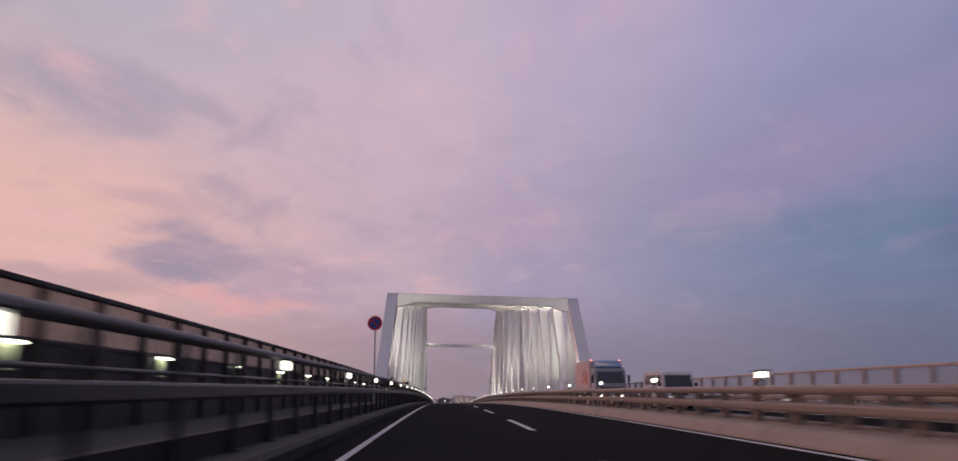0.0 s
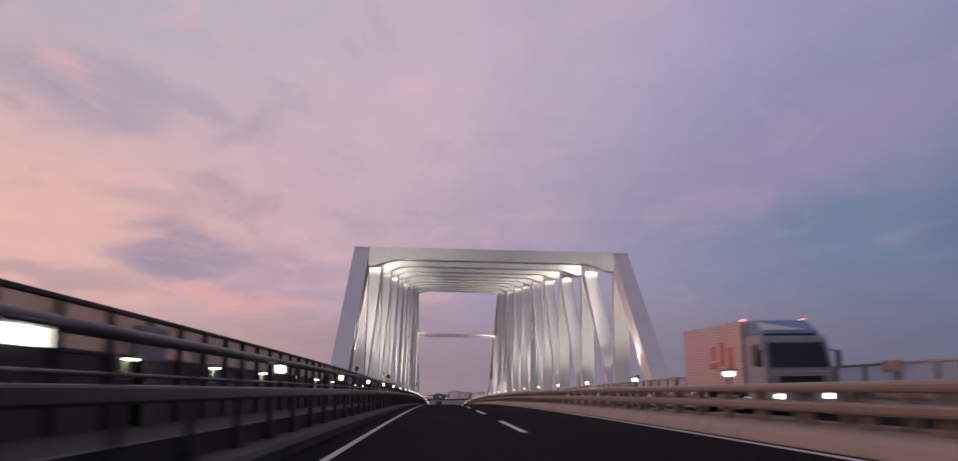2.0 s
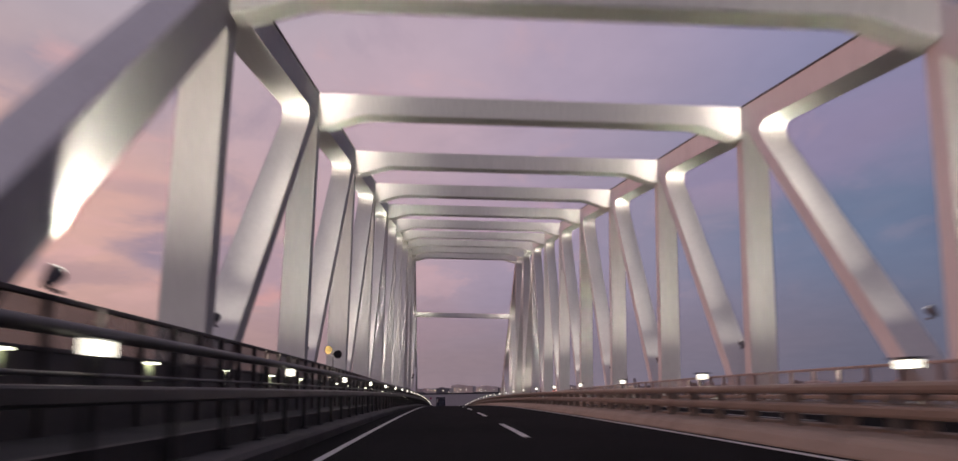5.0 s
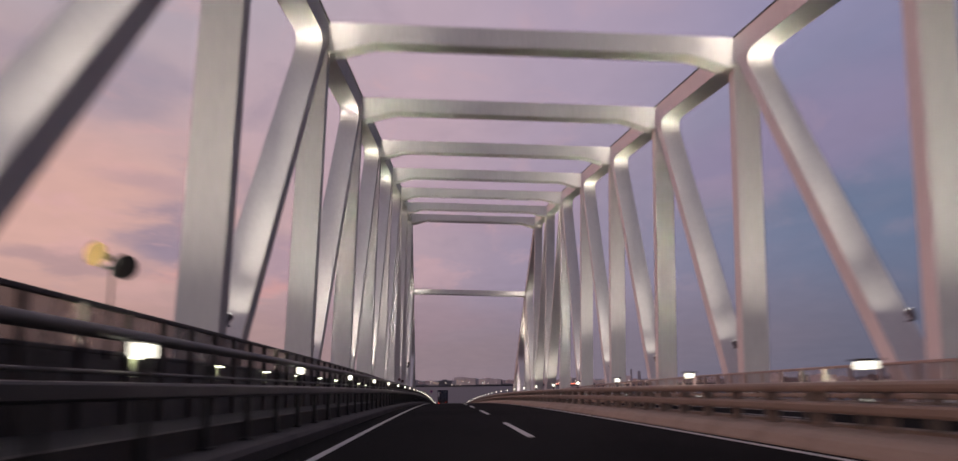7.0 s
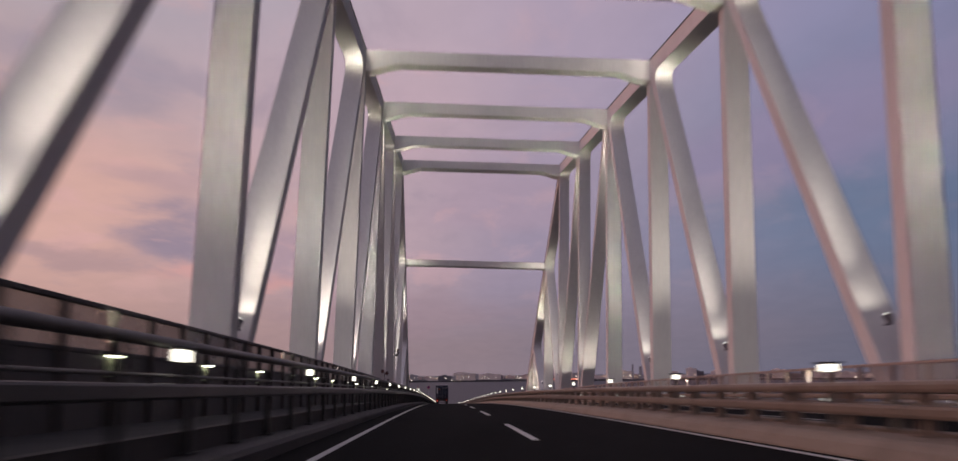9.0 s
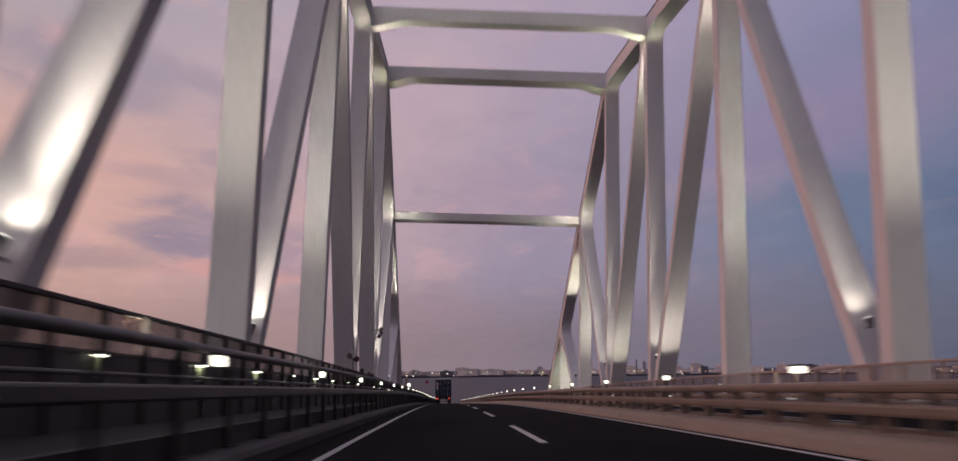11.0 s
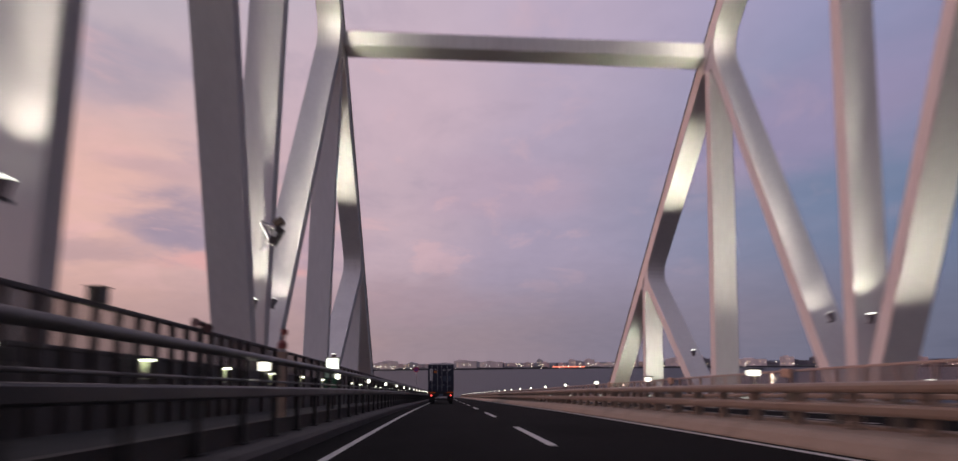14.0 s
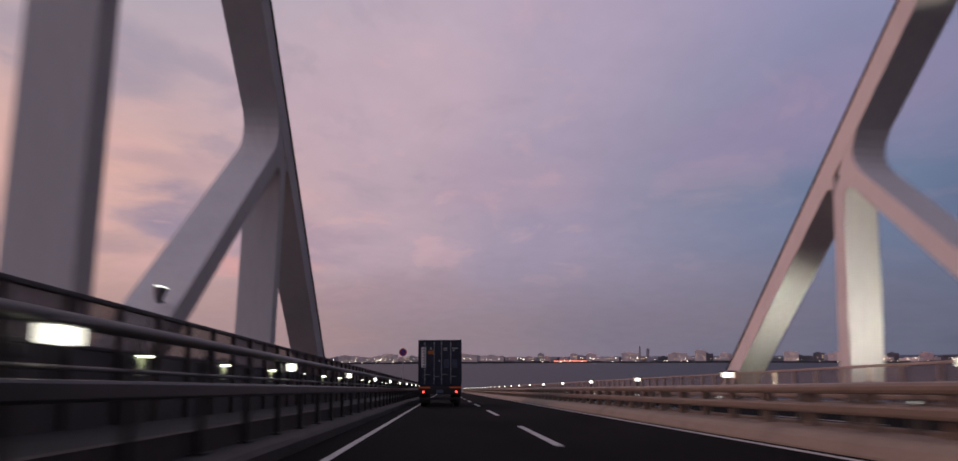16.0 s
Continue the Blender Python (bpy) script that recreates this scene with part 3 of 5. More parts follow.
for x, side in ((INNER_L - 0.35, -1), (INNER_R + 0.35, 1)):
    out = x - side * 0.45
    for k in range(0, 11):
        # one in the foot of each diagonal, shining up its face to the knee
        # those at 7 and 8 are sunk low, out of sight
        here = truss_at(x, joint(k) + {7: 1.9, 8: 1.9, 9: 2.6, 10: 4.6}.get(k, 2.1), {7: 1.1, 8: 1.1, 9: 3.9}.get(k, 3.4) + SWAY * x)
        if k == 9 and side < 0:
            here += Vector((0, 0.3, 0.8))
        if k <= 6 or k == 9:
            goal = truss_at(out if k < 9 else out - side * 0.9, joint(k + 1) - 2.4, joint_height(k + 1) - 1.6)
        elif k == 10:
            goal = truss_at(out, joint(10) + 7.3, joint_height(10) - 6.1)
        else:
            goal = truss_at(out, joint(k) + 1.6, joint_height(k) - 1.0)
        floodlight(here, goal, side)
        reach = (goal - here).length
        if k == 10:
            beam_of(here, goal, (FLOOD_POWER * 0.3, 39))
        else:
            core = FLOOD_POWER * (0.6 if k == 6 else 1.0)
            beam_of(here, goal, (core * (reach / 22) ** 1.5, max(10, min(18, 250 / reach))), (core * (0.1 if k == 6 else 0.22), 25), (900 if k == 6 else 1500 if k > 6 else 3000, 40), (260, 110))
    # low ones inside the bays, on the posts and the steel that leans the other way
    # most are added, hidden behind the fence, to brighten the steel
    for k in range(0, 12):
        if k in (8, 9):
            # in the narrow bay between the leaning steel and the post
            here = truss_at(x, joint(k) - 0.7, 4.1)
            goal = truss_at(out - side * 0.5, joint(k) - 0.95, joint_height(k) * 0.9)
            floodlight(here, goal, side)
            beam_of(here, goal, (FLOOD_POWER * 0.5, 16), (1400, 40), (260, 100))
            if side < 0:
                continue
            here = truss_at(x, joint(k) - 4.4, 1.0 + SWAY * x)
            goal = truss_at(out, joint(k) - 7.1, joint_height(k) * 0.55)
            floodlight(here, goal, side)
            beam_of(here, goal, (800, 90), (800, 50))
        elif k == 11:
            if side < 0:
                continue
            # two added to brighten the last post and the raking chord's foot
            here = truss_at(x, joint(k) - 6.6, 0.7 + SWAY * x)
            goal = truss_at(out, joint(k) + 0.3, 7.6)
            floodlight(here, goal, side)
            beam_of(here, goal, (1500, 100))
            here = truss_at(x, joint(k) + 3.0, 0.7 + SWAY * x)
            goal = truss_at(out, joint(k) + 7.6, 5.3)
            floodlight(here, goal, side)
            beam_of(here, goal, (800, 110))
        elif k < 8 or (k == 10 and side > 0):
            here = truss_at(x, joint(k) - 12.0, 0.9 + SWAY * x)
            goal = truss_at(out, joint(k) + 0.1, joint_height(k) * 0.64)
            if k == 0:
                # clear of the raking end post, an added one on the top rail of the fence
                here = truss_at(x - side * 0.7, joint(0) - 10.3, (3.0 if side < 0 else 2.05) + SWAY * x)
                goal = truss_at(x - side * 2.2, joint(0), joint_height(0) - 1.0)
            strong = POST_POWER * (0.6 + (joint_height(k) / 25) ** 2)
            floodlight(here, goal, side)
            beam_of(here, goal, (strong * (1.35 if side < 0 else 0.9), 84) if k == 0 else (strong, 62))
            beam_of(here, truss_at(out, joint(k), joint_height(k) * 0.3), (strong * 0.12, 100))

# ---------------------------------------------------------------- guard rails
RAIL_A, RAIL_B = START, END


def guard_left():
    ob = thing("guard_rail", at(-2.9, FIRST), "dark grey steel guard rail with a thick top pipe", "guard rail")
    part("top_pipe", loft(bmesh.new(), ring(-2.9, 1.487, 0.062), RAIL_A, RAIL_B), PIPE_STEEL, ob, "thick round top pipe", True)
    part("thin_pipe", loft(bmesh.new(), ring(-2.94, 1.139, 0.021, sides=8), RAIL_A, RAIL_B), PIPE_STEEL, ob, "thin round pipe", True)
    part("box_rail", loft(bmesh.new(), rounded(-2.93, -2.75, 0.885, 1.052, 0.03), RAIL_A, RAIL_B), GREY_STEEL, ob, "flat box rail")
    y = RAIL_A + 0.4
    shape = None
    while y < RAIL_B:
        if shape is None:
            bm = bmesh.new()
            add_box(bm, -0.11, -0.03, -0.06, 0.06, 0.0, 1.05, 0.01)
            add_box(bm, -0.06, 0.0, -0.045, 0.045, 0.95, 1.23, 0.01)
            add_box(bm, -0.16, 0.02, -0.1, 0.1, 0.0, 0.03)
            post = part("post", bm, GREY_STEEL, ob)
            shape = post.data
        else:
            post = new("post", shape)
            post.parent = ob
            post.matrix_parent_inverse = Matrix.Translation(-ob.location)
        post.location = at(-2.87, y, 0.235)
        y += STEP
    return ob


def guard_median(x, face, label):
    """Two heavy rails on posts; face: which side the traffic is on."""
    ob = thing("guard_rail", at(x, FIRST), label, "guard rail", "guard rails of the median")
    f = face
    a, b = sorted((x, x + f * 0.2))
    part("upper_rail", loft(bmesh.new(), rounded(a, b, 0.84, 1.012, 0.06), RAIL_A, RAIL_B), BROWN_STEEL, ob, "rounded upper rail", False)
    a, b = sorted((x, x + f * 0.16))
    part("lower_rail", loft(bmesh.new(), rounded(a, b, 0.51, 0.69, 0.05), RAIL_A, RAIL_B), BROWN_STEEL, ob, "broad lower rail", False)
    shape = None
    y = RAIL_A + 0.3
    while y < RAIL_B:
        if shape is None:
            bm = bmesh.new()
            add_box(bm, *sorted((-f * 0.14, -f * 0.0)), -0.1, 0.1, 0.0, 0.74, 0.012)
            add_box(bm, *sorted((-f * 0.1, f * 0.06)), -0.06, 0.06, 0.58, 0.7, 0.01)
            add_box(bm, *sorted((-f * 0.2, f * 0.06)), -0.12, 0.12, 0.0, 0.03)
            post = part("post", bm, BROWN_STEEL, ob)
            shape = post.data
        else:
            post = new("post", shape)
            post.parent = ob
            post.matrix_parent_inverse = Matrix.Translation(-ob.location)
        post.location = at(x, y, 0.27 if x < 10 else 0.215)
        y += STEP * 0.93
    return ob


guard_left()
guard_median(6.35, -1, "brown steel guard rail on the median kerb")
guard_median(7.2, 1, "brown steel guard rail facing the far carriageway")
guard_median(14.6, -1, "brown steel guard rail along the far edge of the deck")


def outer_fence(x, top, base, screens, mat, label, posts_to, closed):
    ob = thing("fence", at(x, FIRST), label, "fence")
    s = -1 if x < 0 else 1
    part("top_rail", loft(bmesh.new(), rounded(x - 0.06, x + 0.06, top - 0.1, top, 0.02), RAIL_A, RAIL_B), mat, ob)
    part("lower_rail", loft(bmesh.new(), rounded(x - 0.05, x + 0.05, base, base + 0.09, 0.02), RAIL_A, RAIL_B), mat, ob)
    for a, b, screen in screens:
        part("screen", loft(bmesh.new(), rect(x + s * 0.03, x + s * 0.034, base + 0.09, top - 0.1), a, b), screen, ob, "see-through screen between the rails")
    if closed:
        part("base_panel", loft(bmesh.new(), rect(x - 0.03, x + 0.03, closed, base), RAIL_A, RAIL_B), mat, ob, "closed panel under the screen")
    shape = None
    y = RAIL_A + 0.6
    while y < posts_to:
        if shape is None:
            low = closed or 0.22
            bm = bmesh.new()
            add_box(bm, -0.07, 0.07, -0.05, 0.05, 0.0, top - 0.05 - low, 0.01)
            post = part("post", bm, mat, ob)
            shape = post.data
        else:
            post = new("post", shape)
            post.parent = ob
            post.matrix_parent_inverse = Matrix.Translation(-ob.location)
        post.location = at(x - s * 0.06, y, closed or 0.22)
        # posts stand closer beside the far tower
        y += STEP / 2 if closed and 240 < y < 262 else STEP
    return ob


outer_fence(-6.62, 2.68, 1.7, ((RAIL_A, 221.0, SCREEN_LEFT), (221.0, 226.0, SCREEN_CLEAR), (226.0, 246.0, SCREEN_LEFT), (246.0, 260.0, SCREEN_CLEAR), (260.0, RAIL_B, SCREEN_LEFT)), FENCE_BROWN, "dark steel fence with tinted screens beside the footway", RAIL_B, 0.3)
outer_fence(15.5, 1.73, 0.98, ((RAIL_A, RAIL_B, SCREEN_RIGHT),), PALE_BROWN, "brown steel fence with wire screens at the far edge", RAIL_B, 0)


# ---------------------------------------------------------------- lamps along the road
def road_lamp(place, group, mount, tall):
    p = Vector(place)
    ob = thing("road_lamp", p, "box-shaped road lamp, lit white, on the guard rail", "lamp", group)
    part("housing", add_box(bmesh.new(), p.x - 0.1, p.x + 0.1, p.y - 0.25, p.y + 0.25, p.z + 0.062, p.z + 0.1, 0.015), GREY_STEEL, ob)
    part("lens", add_box(bmesh.new(), p.x - 0.035, p.x + 0.035, p.y - 0.2, p.y + 0.2, p.z + 0.06 - tall, p.z + 0.06, 0.02), LAMP_GLOW, ob, "glowing white lens")
    part("stem", add_box(bmesh.new(), p.x - 0.025, p.x + 0.025, p.y - 0.03, p.y + 0.03, p.z - mount, p.z + 0.058 - tall), GREY_STEEL, ob)
    return ob


LAMP_STEP = 8.68
first = road_lamp(at(6.2, 120.9, 1.23), "lamps of the median", 0.23, 0.115)
for n in range(-14, 49):
    if n:
        copy_thing(first, Matrix.Translation(at(6.2, 120.9 + n * LAMP_STEP, 1.23)))
first = road_lamp(at(-2.8, 117.2, 1.36), "lamps of the footway side", 0.31, 0.13)
for n in range(-14, 49):
    if n:
        copy_thing(first, Matrix.Translation(at(-2.8, 117.2 + n * LAMP_STEP, 1.36)))


def foot_lamp(place):
    p = Vector(place)
    ob = thing("foot_lamp", p, "small flat lamp on the fence, lighting the panel below", "lamp", "lamps of the fence")
    part("cover", add_box(bmesh.new(), p.x - 0.12, p.x + 0.08, p.y - 0.25, p.y + 0.25, p.z + 0.03, p.z + 0.05, 0.008), GREY_STEEL, ob)
    part("lens", add_box(bmesh.new(), p.x - 0.1, p.x + 0.07, p.y - 0.22, p.y + 0.22, p.z - 0.015, p.z + 0.028, 0.01), FOOT_GLOW, ob, "glowing lens")
    part("back_plate", add_box(bmesh.new(), p.x - 0.1, p.x - 0.07, p.y - 0.25, p.y + 0.25, p.z - 0.4, p.z - 0.018), BACK_PLATE, ob, "pale green plate, tinted as if lit from above")
    return ob


# the lamp's greenish light on the plate is put into its colour
BACK_PLATE = material("lamplit_plate", (0.58, 0.62, 0.42), 0.6)
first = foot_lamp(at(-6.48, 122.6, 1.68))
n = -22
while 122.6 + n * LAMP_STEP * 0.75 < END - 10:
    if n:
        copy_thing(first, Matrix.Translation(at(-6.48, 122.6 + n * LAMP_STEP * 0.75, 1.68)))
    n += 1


# small reflectors of the median; a glow in the glass stands in for returned light
REFLECTOR = glow("reflector_glow", (1.0, 0.98, 0.92), 0.9)


def reflector(place):
    p = Vector(place)
    ob = thing("reflector", p, "small pale road reflector on the median rail", "reflector", "reflectors of the median")
    part("stem", rod(p - Vector((0, -0.02, 0.79)), p + Vector((0, 0.02, -0.02)), 0.012, 6), GREY_STEEL, ob)
    part("case", add_box(bmesh.new(), p.x - 0.03, p.x + 0.03, p.y - 0.01, p.y + 0.04, p.z - 0.03, p.z + 0.03, 0.006), GREY_STEEL, ob)
    part("glass", add_box(bmesh.new(), p.x - 0.025, p.x + 0.025, p.y - 0.016, p.y - 0.011, p.z - 0.02, p.z + 0.02), REFLECTOR, ob, "pale glass, glowing for thrown-back light")
    return ob


first = reflector(at(6.8, 113.3, 0.715))
for n in range(-11, 30):
    if n:
        copy_thing(first, Matrix.Translation(at(6.8, 113.3 + n * BAY / 2, 0.715)))

# ---------------------------------------------------------------- signs, loudspeakers, boxes
SIGN_BLUE = material("sign_blue", (0.025, 0.06, 0.28), 0.4)
SIGN_RED = material("sign_red", (0.55, 0.02, 0.035), 0.4)
BEACON_RED = material("beacon_red", (0.26, 0.06, 0.055), 0.5)
SIGN_BROWN = material("dull_red_brown", (0.09, 0.04, 0.035), 0.5)
YELLOW = material("yellow_paint", (0.11, 0.075, 0.025), 0.45)
PALE_GREY = material("pale_grey_paint", (0.42, 0.42, 0.43), 0.5)
HOOD_TAN = material("dull_tan_paint", (0.16, 0.13, 0.085), 0.5)
BOX_TAN = material("tan_paint", (0.42, 0.30, 0.22), 0.6)


def disc_y(bm, x, y, z, r, thick, sides=32):
    return add_rod(bm, (x, y - thick / 2, z), (x, y + thick / 2, z), r, sides)


def annulus(bm, x, y, z, r0, r1, thick, sides=36):
    rings = []
    for yy in (y - thick / 2, y + thick / 2):
        for r in (r0, r1):
            rings.append([bm.verts.new((x + r * math.cos(2 * math.pi * i / sides), yy, z + r * math.sin(2 * math.pi * i / sides))) for i in range(sides)])
    a, b, c, d = rings
    for i in range(sides):
        j = (i + 1) % sides
        for p, q in ((a, b), (b, d), (d, c), (c, a)):
            bm.faces.new((p[i], p[j], q[j], q[i]))
    return bm


def road_sign(x, y, h, foot):
    base = at(x, y, foot)
    c = at(x, y, h)
    ob = thing("road_sign", base, "round blue sign with red ring and slash on a grey pole", "road sign", "no-parking signs")
    part("pole", rod(base, c + Vector((0, 0, 0.3)), 0.032, 12), PALE_GREY, ob, smooth=False)
    plate_ = part("disc", disc_y(bmesh.new(), c.x, c.y - 0.125, c.z, 0.30, 0.01), SIGN_BLUE, ob, "blue disc")
    part("ring", annulus(bmesh.new(), c.x, c.y - 0.135, c.z, 0.215, 0.302, 0.012), SIGN_RED, plate_, "red ring")
    bm = bmesh.new()
    add_box(bm, -0.24, 0.24, -0.005, 0.005, -0.03, 0.03)
    bm.transform(Matrix.Translation((c.x, c.y - 0.134, c.z)) @ Matrix.Rotation(radians(38), 4, "Y"))
    part("slash", bm, SIGN_RED, plate_, "red slash")
    part("clamp", add_box(bmesh.new(), c.x - 0.05, c.x + 0.05, c.y - 0.12, c.y + 0.04, c.z - 0.03, c.z + 0.03), PALE_GREY, ob)
    return ob


road_sign(-3.18, 34.0, 3.73, 0.32)
road_sign(-3.4, 331.8, 3.83, 0.32)


def horn(bm, p, d, size=0.21):
    p, d = Vector(p), Vector(d).normalized()
    add_rod(bm, p - d * 0.28, p - d * 0.12, 0.07, 14)
    add_rod(bm, p - d * 0.12, p + d * 0.06, 0.05, 18, size * 0.6)
    add_rod(bm, p + d * 0.06, p + d * 0.16, size * 0.6, 18, size)
    return bm


def loudspeakers(x, y, h, first, label, size=0.21):
    base, c = at(x, y, 2.3), at(x, y, h)
    ob = thing("loudspeaker_post", base, label, "loudspeaker", "loudspeakers")
    part("pole", rod(base - Vector((0, 0, 0.7)), c + Vector((0, 0, 0.05)), 0.03, 10), GREY_STEEL, ob)
    part("horn", horn(bmesh.new(), c + Vector((-0.9 * size, -0.05, 0.95 * size)), (-0.25, -1, 0.05), size), first, ob, "upper horn")
    part("horn", horn(bmesh.new(), c + Vector((1.05 * size, 0.0, -0.02)), (0.25, -1, 0), size), GREY_STEEL if first is YELLOW else first, ob, "lower horn")
    part("clamp", add_box(bmesh.new(), c.x - 0.9 * size, c.x + 1.1 * size, c.y - 0.03, c.y + 0.03, c.z - 0.03, c.z + 0.03), GREY_STEEL, ob)


loudspeakers(-6.55, 134.3, 3.43, YELLOW, "pair of horn loudspeakers, one yellow one grey, on the fence", 0.25)
loudspeakers(-6.6, 243.9, 3.44, SIGN_BROWN, "pair of dull brown horn loudspeakers on the fence")
loudspeakers(-6.52, 256.9, 2.70, SIGN_BROWN, "small pair of dark horn loudspeakers above the fence rail", 0.13)


def fence_box(y, h):
    c = at(-6.62, y, h)
    ob = thing("fence_box", at(-6.62, y, 2.66), "small dark box standing on the fence rail", "electric box")
    part("case", add_box(bmesh.new(), c.x - 0.14, c.x + 0.14, c.y - 0.2, c.y + 0.2, c.z - 0.14, c.z + 0.16, 0.02), DARK_STEEL, ob)
    part("hood", add_box(bmesh.new(), c.x - 0.17, c.x + 0.17, c.y - 0.23, c.y + 0.23, c.z + 0.165, c.z + 0.19, 0.008), DARK_STEEL, ob)
    part("foot", rod(at(-6.62, y, 2.6), (c.x, c.y, c.z - 0.13), 0.03, 8), DARK_STEEL, ob)


fence_box(250.4, 2.8)


def red_beacon(x, y):
    base, c = at(x, y, 0.5), at(x, y, 1.72)
    ob = thing("beacon", base, "red warning lamp on a pale post behind the guard rail", "beacon")
    part("post", add_box(bmesh.new(), c.x - 0.08, c.x + 0.08, c.y - 0.08, c.y + 0.08, base.z, c.z, 0.02), BOX_TAN, ob, "pale tan box post")
    cap = part("red_cap", add_rod(rod(c + Vector((0, 0, 0.06)), c + Vector((0, 0, 0.16)), 0.09, 14, 0.085), c + Vector((0, 0, 0.16)), c + Vector((0, 0, 0.22)), 0.085, 14, 0.04), BEACON_RED, ob, "red cap")
    part("collar", rod(c, c + Vector((0, 0, 0.055)), 0.07, 12), PALE_GREY, ob)
    part("finial", add_rod(rod(c + Vector((0.03, 0, 0.22)), c + Vector((0.03, 0, 0.32)), 0.02, 8), c + Vector((0.03, 0, 0.32)), c + Vector((0.03, 0, 0.42)), 0.065, 10), BEACON_RED, cap)


red_beacon(-3.12, 250.4)


def pale_cabinet(y0, y1, h0, h1):
    c = at(-6.42, (y0 + y1) / 2, (h0 + h1) / 2)
    d, e = (y1 - y0) / 2, (h1 - h0) / 2
    ob = thing("cabinet", at(-6.42, (y0 + y1) / 2, 0.32), "pale grey steel cabinet against the fence", "cabinet", "cabinets of the footway")
    part("case", add_box(bmesh.new(), c.x - 0.13, c.x + 0.1, c.y - d, c.y + d, c.z - e, c.z + e, 0.02), PALE_GREY, ob)
    part("door", add_box(bmesh.new(), c.x + 0.101, c.x + 0.115, c.y - d + 0.05, c.y + d - 0.05, c.z - e + 0.05, c.z + e - 0.05), PALE_GREY, ob)
    part("leg", add_box(bmesh.new(), c.x - 0.06, c.x + 0.04, c.y - d * 0.6, c.y + d * 0.6, at(0, c.y, 0.32).z, c.z - e), GREY_STEEL, ob)
    part("handle", add_box(bmesh.new(), c.x + 0.116, c.x + 0.13, c.y + d * 0.55, c.y + d * 0.65, c.z - 0.08, c.z + 0.08), GREY_STEEL, ob)


pale_cabinet(51.2, 52.7, 1.66, 2.42)
pale_cabinet(80.6, 82.0, 2.03, 2.53)
pale_cabinet(91.6, 92.9, 1.7, 2.27)


def junction_box(y):
    c = at(15.4, y, 1.58)
    ob = thing("junction_box", c, "tan steel box fixed on the fence", "electric box", "boxes of the far fence")
    part("case", add_box(bmesh.new(), c.x - 0.22, c.x - 0.04, c.y - 0.48, c.y + 0.48, c.z - 0.2, c.z + 0.2, 0.02), BOX_TAN, ob)
    part("lid", add_box(bmesh.new(), c.x - 0.235, c.x - 0.222, c.y - 0.43, c.y + 0.43, c.z - 0.16, c.z + 0.16), BOX_TAN, ob)
    part("conduit", rod((c.x - 0.1, c.y + 0.1, c.z - 1.4), (c.x - 0.1, c.y + 0.1, c.z - 0.2), 0.025, 8), GREY_STEEL, ob)
    return ob


first = junction_box(61.0)
for y in (40.5, 74.0, 87.0, 271.0, 290.0, 310.9):
    copy_thing(first, Matrix.Translation(at(15.4, y, 1.58)))


def warning_lamp_box():
    """A pale triangular bracket with a small camera-like head, on a post near the far end."""
    c = at(-6.6, 265.7, 6.95)
    ob = thing("signal_box", c, "pale triangular bracket with grey signal head on a post", "signal box")
    part("back_plate", add_box(bmesh.new(), c.x - 0.4, c.x - 0.26, c.y - 0.04, c.y + 0.04, c.z - 0.55, c.z + 0.4, 0.02), PALE_GREY, ob)
    for a, b in (((-0.25, -0.38), (0.2, -0.02)), ((-0.25, 0.26), (0.1, 0.12)), ((-0.25, 0.26), (-0.02, -0.2)), ((0.2, -0.02), (0.12, 0.14))):
        part("strut", rod((c.x + a[0] * 1.7, c.y - 0.02, c.z + a[1] * 1.7), (c.x + b[0] * 1.7, c.y - 0.02, c.z + b[1] * 1.7), 0.07, 8), PALE_GREY, ob)
    bm = box(-0.15, 0.15, -0.22, 0.22, -0.38, 0.34, 0.03)
    bm.transform(Matrix.Translation((c.x + 0.2, c.y - 0.2, c.z - 0.1)) @ Matrix.Rotation(radians(28), 4, "Y"))
    part("head", bm, DARK_STEEL, ob, "dark grey signal head")
    bm = box(-0.08, 0.08, -0.03, 0.0, -0.1, 0.1)
    bm.transform(Matrix.Translation((c.x + 0.16, c.y - 0.43, c.z - 0.05)) @ Matrix.Rotation(radians(28), 4, "Y"))
    part("white_plate", bm, PALE_GREY, ob, "small pale plate")
    bm = box(-0.19, 0.19, -0.24, 0.24, -0.15, 0.15, 0.08)
    bm.transform(Matrix.Translation((c.x + 0.27, c.y - 0.15, c.z + 0.42)) @ Matrix.Rotation(radians(-30), 4, "Y"))
    part("hood", bm, HOOD_TAN, ob, "dull tan hood")
    part("stay", add_box(bmesh.new(), c.x - 0.4, c.x - 0.26, c.y + 0.0, c.y + 0.9, c.z - 0.06, c.z + 0.06), PALE_GREY, ob)


warning_lamp_box()


PANEL_GLOW = glow("panel_glow", (0.95, 1.0, 0.88), 2.2)
CABINET_GREEN = material("cabinet_green", (0.02, 0.10, 0.05), 0.5)
CABINET_PALE = material("cabinet_pale_green", (0.42, 0.58, 0.44), 0.5)


